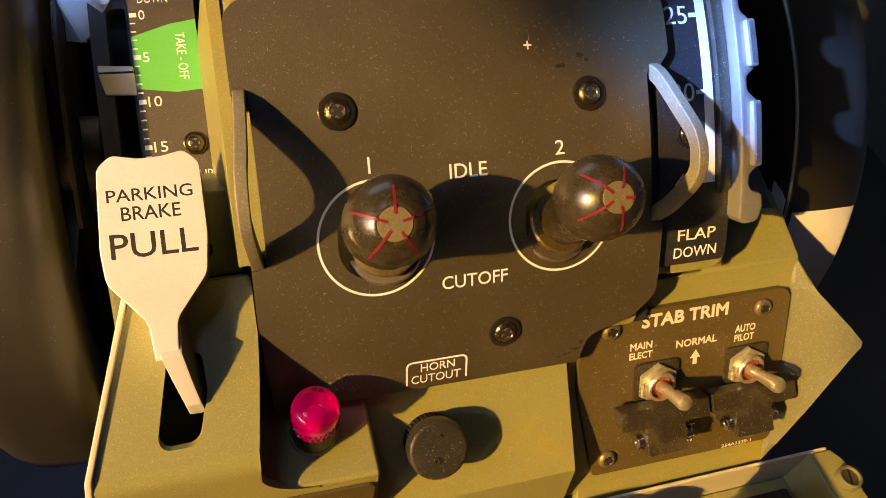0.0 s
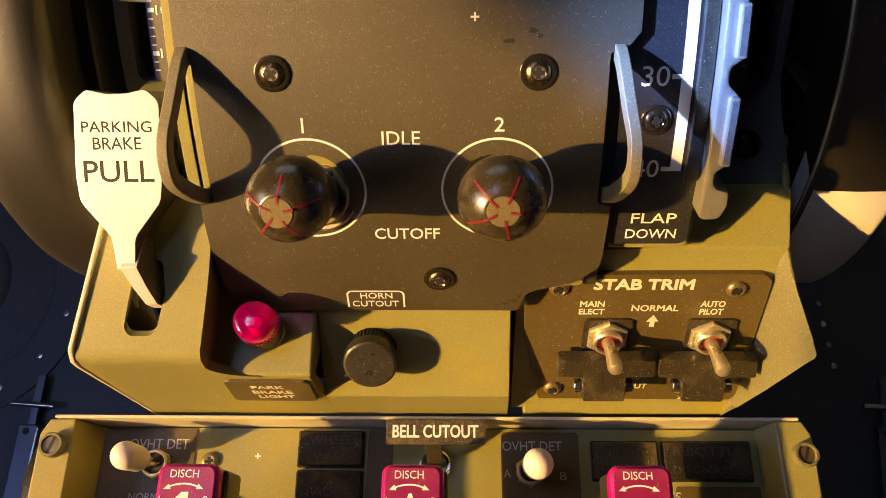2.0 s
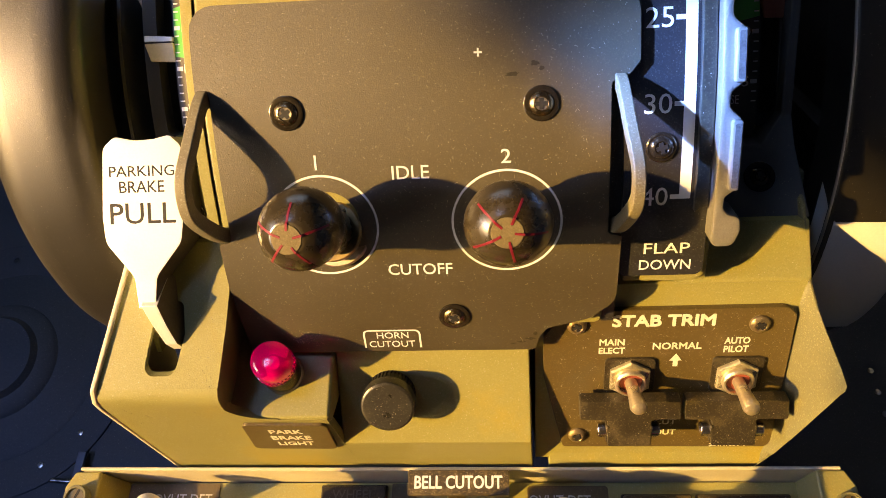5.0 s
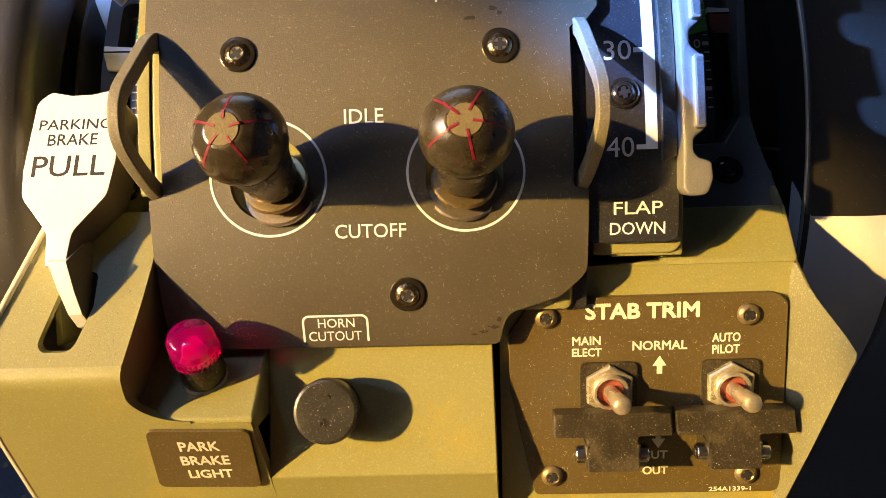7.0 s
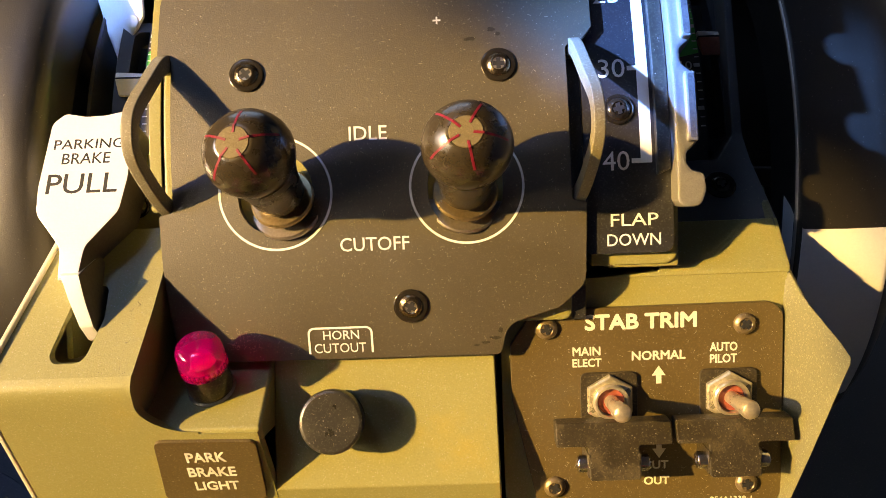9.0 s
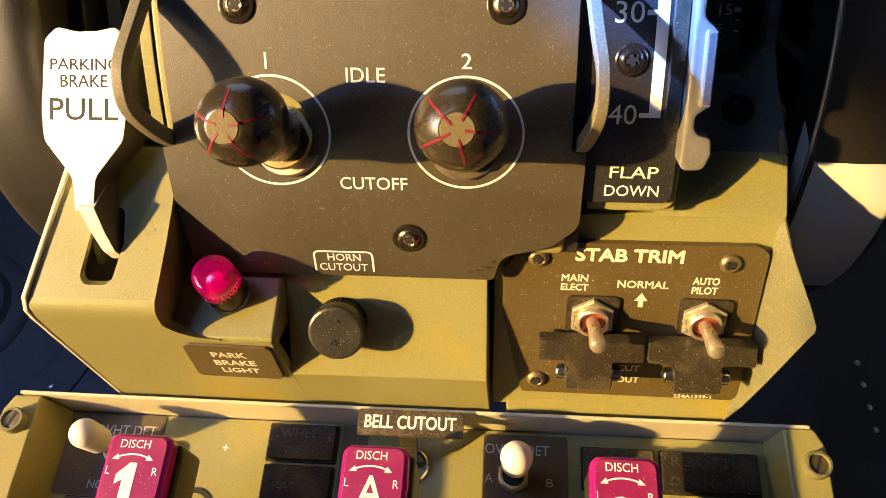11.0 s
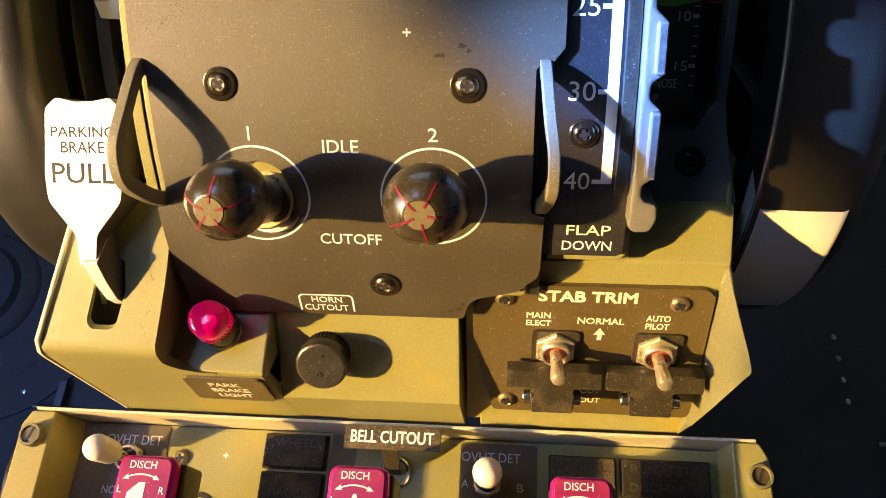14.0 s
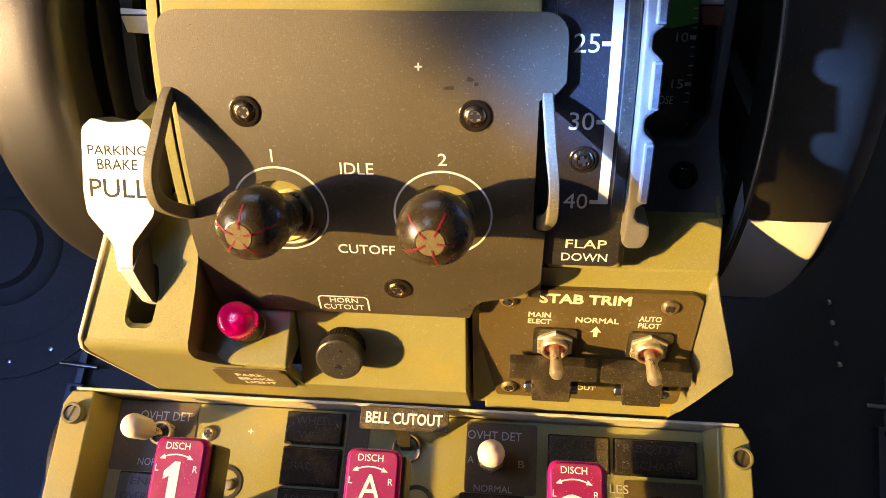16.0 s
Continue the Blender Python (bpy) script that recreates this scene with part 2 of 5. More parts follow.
def prism(pts, z0, z1, bevel=0.0, holes=(), segments=2):
    """A plate between two heights with that outline and holes; bevel rounds its upper rim."""
    bm = bmesh.new()
    rims = []
    for ring in (pts, *holes):
        vs = [bm.verts.new((p[0], p[1], z0)) for p in ring]
        rims.append([bm.edges.new((vs[i], vs[(i + 1) % len(vs)])) for i in range(len(vs))])
    if holes:
        bmesh.ops.triangle_fill(bm, use_beauty=True, edges=[e for rim in rims for e in rim])
    else:
        bm.faces.new([e.verts[0] for e in rims[0]])
    made = bmesh.ops.extrude_face_region(bm, geom=bm.faces[:])
    top = [g for g in made["geom"] if isinstance(g, bmesh.types.BMVert)]
    bmesh.ops.translate(bm, verts=top, vec=(0, 0, z1 - z0))
    bmesh.ops.recalc_face_normals(bm, faces=bm.faces)
    if bevel:
        tops = set(top)
        edges = [e for e in bm.edges if e.verts[0] in tops and e.verts[1] in tops and any(any(v not in tops for v in f.verts) for f in e.link_faces)]
        bmesh.ops.bevel(bm, geom=edges, offset=bevel, segments=segments, affect="EDGES", profile=0.5)
    return bm


def block(x0, x1, y0, y1, z0, z1, bevel=0.6, segments=2):
    bm = bmesh.new()
    bmesh.ops.create_cube(bm, size=1, matrix=Matrix.Translation(((x0 + x1) / 2, (y0 + y1) / 2, (z0 + z1) / 2)) @ Matrix.Diagonal((x1 - x0, y1 - y0, z1 - z0, 1)))
    if bevel:
        bmesh.ops.bevel(bm, geom=bm.edges[:], offset=bevel, segments=segments, affect="EDGES", profile=0.5)
    return bm


def lathe(profile, n=32, squash=1.0):
    """A body of turning about z from (radius, height) pairs."""
    bm = bmesh.new()
    rings = []
    for r, z in profile:
        if r < 1e-4:
            rings.append([bm.verts.new((0, 0, z))])
        else:
            rings.append([bm.verts.new((r * math.cos(2 * math.pi * i / n), r * math.sin(2 * math.pi * i / n) * squash, z)) for i in range(n)])
    for a, b in zip(rings, rings[1:]):
        for i in range(n):
            j = (i + 1) % n
            if len(a) == 1 and len(b) == 1:
                continue
            if len(a) == 1:
                bm.faces.new((a[0], b[i], b[j]))
            elif len(b) == 1:
                bm.faces.new((a[i], a[j], b[0]))
            else:
                bm.faces.new((a[i], a[j], b[j], b[i]))
    bmesh.ops.recalc_face_normals(bm, faces=bm.faces)
    return bm


def extrude_x(profile, x0, x1, bevel=0.0, segments=3):
    """A solid with that (y, z) profile from x0 to x1."""
    bm = bmesh.new()
    a = [bm.verts.new((x0, y, z)) for y, z in profile]
    b = [bm.verts.new((x1, y, z)) for y, z in profile]
    bm.faces.new(a), bm.faces.new(b)
    for i in range(len(profile)):
        j = (i + 1) % len(profile)
        bm.faces.new((a[i], a[j], b[j], b[i]))
    bmesh.ops.recalc_face_normals(bm, faces=bm.faces)
    if bevel:
        bmesh.ops.bevel(bm, geom=bm.edges[:], offset=bevel, segments=segments, affect="EDGES", profile=0.5)
    return bm


def sweep(path, section):
    """Carries a closed (side, up) section along a path; each path point is (place, side, up)."""
    bm = bmesh.new()
    rings = [[bm.verts.new(Vector(p) + Vector(s) * a + Vector(u) * b) for a, b in section] for p, s, u in path]
    for r0, r1 in zip(rings, rings[1:]):
        for i in range(len(section)):
            j = (i + 1) % len(section)
            bm.faces.new((r0[i], r0[j], r1[j], r1[i]))
    bm.faces.new(rings[0]), bm.faces.new(rings[-1])
    bmesh.ops.recalc_face_normals(bm, faces=bm.faces)
    return bm


def move(bm, m):
    bmesh.ops.transform(bm, matrix=m, verts=bm.verts)
    return bm


def shift(bm, x, y, z):
    return move(bm, Matrix.Translation((x, y, z)))


def bend(bm, radius, step=6.0):
    """Lays a flat plate, drawn as (across, along, height), round the quadrant's axle."""
    ys = [v.co.y for v in bm.verts]
    y = math.floor(min(ys) / step) * step + step
    while y < max(ys):
        bmesh.ops.bisect_plane(bm, geom=bm.verts[:] + bm.edges[:] + bm.faces[:], plane_co=(0, y, 0), plane_no=(0, 1, 0))
        y += step
    for v in bm.verts:
        a, r = v.co.y / radius, radius + v.co.z
        v.co.y, v.co.z = AXIS_Y + r * math.sin(a), AXIS_Z + r * math.cos(a)
    return bm


def on_arc(radius, s, h=0.0, x=0.0):
    """The frame, in millimetres, on the arc at s along it, its z standing out of the surface."""
    a = s / radius
    return Matrix.Translation((x, AXIS_Y + (radius + h) * math.sin(a), AXIS_Z + (radius + h) * math.cos(a))) @ Matrix.Rotation(-a, 4, "X")


def thing(name, label, category, base=None, at=(0, 0, 0), rot=(0, 0, 0), group="", kind=""):
    ob = new(name)
    ob.empty_display_size = 0.01
    ob.matrix_world = (P if base is None else base) @ pose(at[0] * MM, at[1] * MM, at[2] * MM, *rot)
    return tagged(ob, label, category, group, kind)


def mesh_of(name, bm, material, smooth=35):
    for v in bm.verts:
        v.co *= MM
    limit = radians(smooth)
    for e in bm.edges:
        e.smooth = not (len(e.link_faces) == 2 and e.calc_face_angle(0) > limit)
    for f in bm.faces:
        f.smooth = True
    me = bpy.data.meshes.new(name)
    bm.to_mesh(me)
    bm.free()
    me.materials.append(material)
    return me


def part(name, bm, material, parent, label="", smooth=35, kind=""):
    ob = new(name, mesh_of(name, bm, material, smooth))
    ob.parent = parent
    ob.modifiers.new("even_normals", "WEIGHTED_NORMAL").keep_sharp = True
    return tagged(ob, label, kind=kind)


def solid(name, bm, material, label, category, base=None, group="", kind="", smooth=35):
    ob = new(name, mesh_of(name, bm, material, smooth))
    ob.matrix_world = P if base is None else base
    return tagged(ob, label, category, group, kind)


def letters(text, x0, x1, y0, y1, h=0.0, weight=0.0, deep=0.12, turn=0):
    """Raised lettering that fills the box x0..x1, y0..y1; turn: degrees, 0 or 90s."""
    data = bpy.data.curves.new("lettering", "FONT")
    data.body, data.size, data.extrude, data.offset, data.resolution_u = text, 1.0, 0.0, weight, 3
    data.align_x = "CENTER"
    data.space_line = 0.85
    ob = bpy.data.objects.new("lettering", data)
    me = bpy.data.meshes.new_from_object(ob)
    bm = bmesh.new()
    bm.from_mesh(me)
    bpy.data.objects.remove(ob), bpy.data.curves.remove(data), bpy.data.meshes.remove(me)
    if turn:
        move(bm, Matrix.Rotation(radians(turn), 4, "Z"))
    lo = [min(v.co[i] for v in bm.verts) for i in (0, 1)]
    hi = [max(v.co[i] for v in bm.verts) for i in (0, 1)]
    sx = (x1 - x0) / max(1e-6, hi[0] - lo[0])
    sy = (y1 - y0) / max(1e-6, hi[1] - lo[1])
    for v in bm.verts:
        v.co = Vector((x0 + (v.co.x - lo[0]) * sx, y0 + (v.co.y - lo[1]) * sy, h))
    made = bmesh.ops.extrude_face_region(bm, geom=bm.faces[:])
    bmesh.ops.translate(bm, verts=[g for g in made["geom"] if isinstance(g, bmesh.types.BMVert)], vec=(0, 0, deep))
    bmesh.ops.recalc_face_normals(bm, faces=bm.faces)
    return bm


def bold(text, x0, x1, y0, y1, h=0.0, spread=0.03):
    """Heavier lettering: the word struck eight times round a small circle, each a hair higher than the last."""
    d = spread * (y1 - y0)
    strikes = [(d * math.cos(math.tau * k / 8), d * math.sin(math.tau * k / 8)) for k in range(8)]
    return join(*[letters(text, x0 + d + dx, x1 - d + dx, y0 + d + dy, y1 - d + dy, h + 0.008 * k, 0.0, 0.04) for k, (dx, dy) in enumerate(strikes)])


def ring_line(cx, cy, r, width, h, deep=0.12, n=64):
    return prism(circle(cx, cy, r + width / 2, n), h, h + deep, holes=(circle(cx, cy, r - width / 2, n),))


def join(*bms):
    out = bmesh.new()
    for bm in bms:
        me = bpy.data.meshes.new("joined")
        bm.to_mesh(me)
        bm.free()
        out.from_mesh(me)
        bpy.data.meshes.remove(me)
    return out


def cross_shape(a, w):
    return [Vector(p) for p in ((-w, -a), (w, -a), (w, -w), (a, -w), (a, w), (w, w), (w, a), (-w, a), (-w, w), (-a, w), (-a, -w), (-w, -w))]


def screw(parent, m, r=4.2, washer=0.0, material=None, name="screw", spin=20.0, recess=None):
    """A domed cross-head screw, its foot at the frame m."""
    m = m @ Matrix.Rotation(radians(spin), 4, "Z")
    bm = lathe([(r, 0), (r, 0.5), (r * 0.93, 1.1), (r * 0.72, 1.65), (r * 0.58, 1.85), (r * 0.50, 1.55), (0, 1.40)], 28)
    head = part(name, move(bm, m), material or SCREW_HEAD, parent, "cross-head screw")
    if recess is None:
        part("worn_socket", move(lathe([(r * 0.53, 1.50), (r * 0.50, 1.62), (r * 0.30, 1.50), (0, 1.46)], 18), m), DULL, head, "bright worn socket")
    # The cross stands proud; its dark colour imitates shade in a recess.
    part("recess", move(prism(cross_shape(r * 0.46, r * 0.17), 1.35, 1.68 if recess is None else 1.99), m), recess or DARK, head, "raised dark cross in place of a shaded recess")
    if washer:
        bm = lathe([(washer, 0), (washer, 0.5), (washer - 0.5, 0.8), (r * 0.98, 0.75), (r * 0.98, 0)], 32)
        part("washer", move(bm, m), SCREW, head)
    return head


def fibres(count, area, height, seed, rise=0.02):
    """Loose dust: tiny curved hairs and crumbs scattered over the rectangle area (x0, x1, y0, y1)."""
    rnd = random.Random(seed)
    verts, faces = [], []
    x0, x1, y0, y1 = area
    for k in range(count):
        x, y, a = rnd.uniform(x0, x1), rnd.uniform(y0, y1), rnd.uniform(0, math.tau)
        crumb = rnd.random() < 0.80
        size = rnd.uniform(0.08, 0.26) if crumb else rnd.uniform(0.5, 1.5)
        wide = size * 0.5 if crumb else rnd.uniform(0.03, 0.055)
        turn = rnd.uniform(-1.2, 1.2)
        n = 2 if crumb else 5
        base = len(verts)
        for j in range(n):
            dx, dy = math.cos(a), math.sin(a)
            verts += [(x - dy * wide, y + dx * wide, height), (x + dy * wide, y - dx * wide, height), (x, y, height + rise + wide)]
            if j:
                p, q = base + 3 * (j - 1), base + 3 * j
                faces += [(p, p + 2, q + 2, q), (p + 2, p + 1, q + 1, q + 2)]
            x, y, a = x + dx * size / (n - 1), y + dy * size / (n - 1), a + turn / (n - 1)
    me = bpy.data.meshes.new("dust")
    me.from_pydata(verts, [], faces)
    bm = bmesh.new()
    bm.from_mesh(me)
    bpy.data.meshes.remove(me)
    return bm


def wedge(corners_top, drop, bevel=1.2):
    """A solid whose upper faces follow the given outline points (x, y, z), closed below."""
    bm = bmesh.new()
    a = [bm.verts.new(p) for p in corners_top]
    b = [bm.verts.new((p[0], p[1], drop)) for p in corners_top]
    bm.faces.new(a), bm.faces.new(b[::-1])
    n = len(a)
    for k in range(n):
        bm.faces.new((a[k], b[k], b[(k + 1) % n], a[(k + 1) % n]))
    bmesh.ops.recalc_face_normals(bm, faces=bm.faces)
    return bm


def shell(sections, bevel):
    """A solid through cross-sections given as lists of (x, y, z) with the same count."""
    bm = bmesh.new()
    rows = [[bm.verts.new(p) for p in s] for s in sections]
    n = len(rows[0])
    for r0, r1 in zip(rows, rows[1:]):
        for k in range(n):
            bm.faces.new((r0[k], r0[(k + 1) % n], r1[(k + 1) % n], r1[k]))
    bm.faces.new(rows[0]), bm.faces.new(rows[-1])
    bmesh.ops.recalc_face_normals(bm, faces=bm.faces)
    if bevel:
        bmesh.ops.bevel(bm, geom=[e for e in bm.edges if e.calc_face_angle(0) > 0.2], offset=bevel, segments=3, affect="EDGES", profile=0.5)
    return bm

# ---- the lever plate on the quadrant ----
R_PLATE, R_SCALE = 211.0, 208.5
TOP = 3.0

body = thing("throttle_quadrant", "grey-olive curved throttle quadrant housing, paint worn at edges", "throttle quadrant")
part("body", bend(prism(loop_round([(-70.2, -47), (62.0, -47), (62.0, 84), (-70.2, 84)], 3), -56, -3.2, 2.0), R_PLATE), OLIVE, body)
bm = prism([(-78, -5), (-70.3, -5), (-70.3, 84), (-78, 84)], -58, -3.4)
for v in bm.verts:
    if v.co.x < -77 and v.co.z > -10:
        v.co.x = -73.6
part("side_wall", bend(bm, R_PLATE), OLIVE, body)
part("edge_lip", bend(prism([(-73.9, -4.5), (-70.1, -4.5), (-70.1, 83), (-73.9, 83)], -3.3, -2.9, 0.2), R_PLATE), OLIVE, body, "pale worn edge")
# Black filler whose colour stands for the shade in the plate's right notch.
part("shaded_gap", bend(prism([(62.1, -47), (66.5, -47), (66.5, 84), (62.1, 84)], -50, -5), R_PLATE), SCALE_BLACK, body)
part("upper_deck", bend(prism(loop_round([(-74, 86), (92, 86), (92, 150), (-74, 150)], 3), -60, -12, 2.0), R_PLATE), DARK, body)
part("flap_side", bend(prism(loop_round([(68.4, -29), (97, -29, 5), (97, 120), (68.4, 120)], 1), -50, -5.5, 1.0), R_PLATE), OLIVE, body)

plate = thing("lever_plate", "black painted curved cover plate with white engraved lettering, dusty", "panel")
outline = loop_round([(-70.4, 72.5, 8), (-70.4, 45.2, 0.4), (-65.8, 45.2, 1.5), (-65.8, -5.5, 1.5), (-70.4, -6.5, 0.4), (-70.4, -24, 2), (-68.4, -56, 2),
                      (38, -56.5, 2), (40.4, -46, 7), (57.5, -40.8, 8), (65.8, -33, 7), (66.4, -7, 0.5), (61.8, -6, 1.5), (61.8, 44, 1.5), (66.6, 45, 0.4), (70.6, 50, 1), (70.6, 72.5, 8)], 0.5)
slots = [loop_round([(cx - 12, -13.5), (cx + 12, -13.5), (cx + 12, 12), (cx - 12, 12)], 11.0, 8) for cx in (-32.6, 28.2)]
part("cover", bend(prism(outline, -TOP, 0, holes=slots), R_PLATE), BLACK, plate, smooth=20)
part("slot_well", bend(prism(loop_round([(-50, -24), (46, -24), (46, 24), (-50, 24)], 6), -11.5, -9), R_PLATE), DARK, plate)
for word, x0, x1, s0, s1 in (("IDLE", -8.4, 3.8, 15.4, 19.9), ("CUTOFF", -12.6, 9.6, -20.0, -15.6), ("2", 27.2, 30.4, 19.7, 24.3),
                             ("HORN", -20.2, -8.4, -49.3, -46.2), ("CUTOUT", -23.4, -6.3, -53.9, -50.6)):
    part("lettering", bend(letters(word, x0, x1, s0, s1, 0.02, 0.004 if len(word) != 6 or s0 > -30 else 0.0), R_PLATE, 40), WHITE, plate, "white engraved lettering")
part("lettering", bend(prism([(-33.6, 19.4), (-32.9, 19.4), (-32.9, 24.3), (-33.6, 24.3)], 0.02, 0.14), R_PLATE), WHITE, plate, "white engraved lettering")
for cx in (-32.6, 28.6):
    part("ring_mark", bend(ring_line(cx, -0.6, 18.0, 0.75, 0.02), R_PLATE, 3), WHITE, plate, "white painted ring")
part("index_cross", bend(prism([p + Vector((20.9, 54.5)) for p in cross_shape(1.3, 0.28)], 0.02, 0.14), R_PLATE), WHITE, plate)
box_out = loop_round([(-25.3, -54.2, 0), (-3.9, -54.2, 0), (-3.9, -44.9, 2.2), (-25.3, -44.9, 2.2)])
box_in = loop_round([(-24.6, -54.2, 0), (-4.6, -54.2, 0), (-4.6, -45.6, 1.6), (-24.6, -45.6, 1.6)])
bm = bmesh.new()
o, i = [bm.verts.new((p.x, p.y, 0.1)) for p in box_out], [bm.verts.new((p.x, p.y, 0.1)) for p in box_in]
for k in range(1, len(o) - 1):
    bm.faces.new((o[k], o[k + 1], i[k + 1], i[k]))
bm.faces.new((o[-1], o[0], i[0], i[-1]))
part("frame_mark", bend(bm, R_PLATE, 40), WHITE, plate, "white line round the horn wording")
for cx, s, spin in ((-41.1, 38.2, 35), (40.2, 38.2, 0), (9.1, -38.6, 60)):
    screw(plate, on_arc(R_PLATE, s, 0, cx), 4.0, 5.6, spin=spin)


def bail(side):
    """A flat finger guard standing at the plate's edge."""
    ob = thing("finger_guard", "grey-olive painted metal finger guard beside the black plate", "guard", group="finger guards")
    x = 68.0 if side < 0 else 65.0
    pts = [(x - 0.6, 6.0, -9), (x, 4.0, -2), (x + 1.2, -6.0, 9), (x + 2.4, -13.5, 15.5), (x + 2.8, -20, 17.2), (x + 2.6, -27, 15.6), (x + 1.2, -36, 6.5), (x, -41.5, -1.5), (x - 0.6, -43, -7)]
    c = [Vector((side * a - (0 if side > 0 else 0.4), b, d)) for a, b, d in pts]
    fine = []
    for k in range(len(c) - 1):
        for j in range(4):
            f = j / 4
            p0, p1, p2, p3 = c[max(0, k - 1)], c[k], c[k + 1], c[min(len(c) - 1, k + 2)]
            fine.append(0.5 * (2 * p1 + (p2 - p0) * f + (2 * p0 - 5 * p1 + 4 * p2 - p3) * f * f + (3 * p1 - p0 - 3 * p2 + p3) * f ** 3))
    fine.append(c[-1])
    path = []
    for k, p in enumerate(fine):
        way = (fine[min(len(fine) - 1, k + 1)] - fine[max(0, k - 1)]).normalized()
        out = Vector((1, 0, 0))
        path.append((p, out, way.cross(out).normalized()))
    sec = loop_round([(-1.8, -2.6), (1.8, -2.6), (1.8, 2.6), (-1.8, 2.6)], 0.5, 3)
    part("bar", sweep(path, [(p.x, p.y) for p in sec]), GUARD, ob)
    part("foot", block(side * x - 1.9, side * x + 1.9, 2.0, 7.5, -14, -5, 0.5), OLIVE_DARK, ob)
    part("foot", block(side * x - 1.9, side * x + 1.9, -44.5, -40, -14, -3, 0.5), OLIVE_DARK, ob)


bail(-1)
bail(1)


def start_lever(x, label, aim, stem):
    ob = thing("start_lever", label, "lever", group="engine start levers")
    top = Vector((x, -28.2, 24.6))
    axis = Vector(aim).normalized()
    m = Matrix.Translation(top) @ axis.to_track_quat("Z", "Y").to_matrix().to_4x4()
    r = 13.4
    m = m @ Matrix.Diagonal((1.0, 0.95, 1.0, 1.0))
    n = Matrix.Translation(top) @ Vector(stem).normalized().to_track_quat("Z", "Y").to_matrix().to_4x4()
    prof = []
    prof += [(r * math.sin(radians(a)), r * math.cos(radians(a))) for a in range(178, 23, -8)]
    prof += [(5.0, r * math.cos(radians(22)) + 0.05), (0, r * math.cos(radians(22)) + 0.25)]
    ball = part("knob", move(lathe(prof, 48), m), KNOB, ob, "round black knob")
    patch = part("worn_top", move(lathe([(4.9, 12.35), (4.6, 12.75), (0, 12.95)], 32), m), WORN, ball, "worn pale patch on the knob")
    for k in range(5):
        a = radians(20 + 72 * k)
        line = []
        first, last = (12, 54) if k % 2 else (9, 62)
        for d in range(first, last, 3):
            t = radians(d)
            p = Vector((math.sin(t) * math.cos(a), math.sin(t) * math.sin(a), math.cos(t)))
            side = Vector((-math.sin(a), math.cos(a), 0))
            far = r + 0.04 if d > 21 else 13.02 / math.cos(t) - 0.25 * math.sin(t)
            line.append((p * far, side, p))
        part("red_line", move(sweep(line, [(-0.40, -0.12), (0.40, -0.12), (0.34, 0.03), (-0.34, 0.03)]), m), RED, ball, "hand-painted red line")
    part("neck", move(lathe([(7.4, -24.5), (8.3, -24.0), (8.6, -19), (9.2, -15.5), (10.2, -11.0), (11.0, -7)], 40), n), KNOB, ob, "black knob neck")
    part("shank", move(lathe([(6.2, -46), (6.2, -20)], 28), n), DULL, ob, "dull steel lever shank")
    for z, rr, hgt in ((-26.5, 10.4, 1.5), (-31.5, 12.2, 1.6)):
        part("collar", move(lathe([(6.3, z), (rr - 0.5, z), (rr, z - 0.6), (rr, z - hgt), (6.3, z - hgt)], 32), n), BRASS if z > -30 else DULL, ob, "scuffed collar")
    return ob


start_lever(-33.6, "black round-knobbed engine start lever marked with red lines, slot 1", (-0.10, 0.17, 0.97), (-0.12, 0.44, 0.89))
start_lever(28.9, "black round-knobbed engine start lever marked with red lines, slot 2", (-0.03, 0.19, 0.97), (0.03, 0.44, 0.89))

# ---- flap scale and gate ----
flap = thing("flap_scale", "black curved flap position scale with white numbers and stripe", "scale")
part("face", bend(prism(loop_round([(66.6, -24, 2), (94.5, -24, 3), (94.5, 120), (66.6, 120)], 0.4), -2.6, 0), R_SCALE), SCALE_BLACK, flap)
part("stripe", bend(prism([(84.5, 4.8), (88.1, 4.8), (88.1, 118), (84.5, 118)], 0.03, 0.15), R_SCALE), STRIPE, flap, "white stripe")
for s, num in ((5.4, "40"), (35.6, "30"), (61.6, "25"), (92, "15")):
    part("tick", bend(prism([(81.6, s - 0.6 + (0 if num != "40" else 0)), (84.6, s - 0.6), (84.6, s + 0.9), (81.6, s + 0.9)], 0.03, 0.15), R_SCALE), STRIPE, flap, "white tick")
    part("lettering", bend(letters(num, 72.4, 80.9, s - 2.8, s + 3.4, 0.03), R_SCALE, 40), WHITE, flap, "white number")
part("lettering", bend(letters("FLAP", 74.4, 89.6, -15.2, -11.2, 0.03, 0.004), R_SCALE, 40), WHITE, flap, "white lettering")
part("lettering", bend(letters("DOWN", 73.2, 90.4, -21.6, -17.7, 0.03, 0.004), R_SCALE, 40), WHITE, flap, "white lettering")
screw(flap, on_arc(R_SCALE, 22.2, 0, 78.0), 3.9, 4.9, SCREW, spin=15, recess=DARK)
part("rib", bend(prism(loop_round([(89.2, 0.5), (93.6, 2.5), (93.6, 118), (89.2, 118)], 0.5), -1, 2.2, 0.5), R_SCALE), BUTTON, flap, "raised black rib")

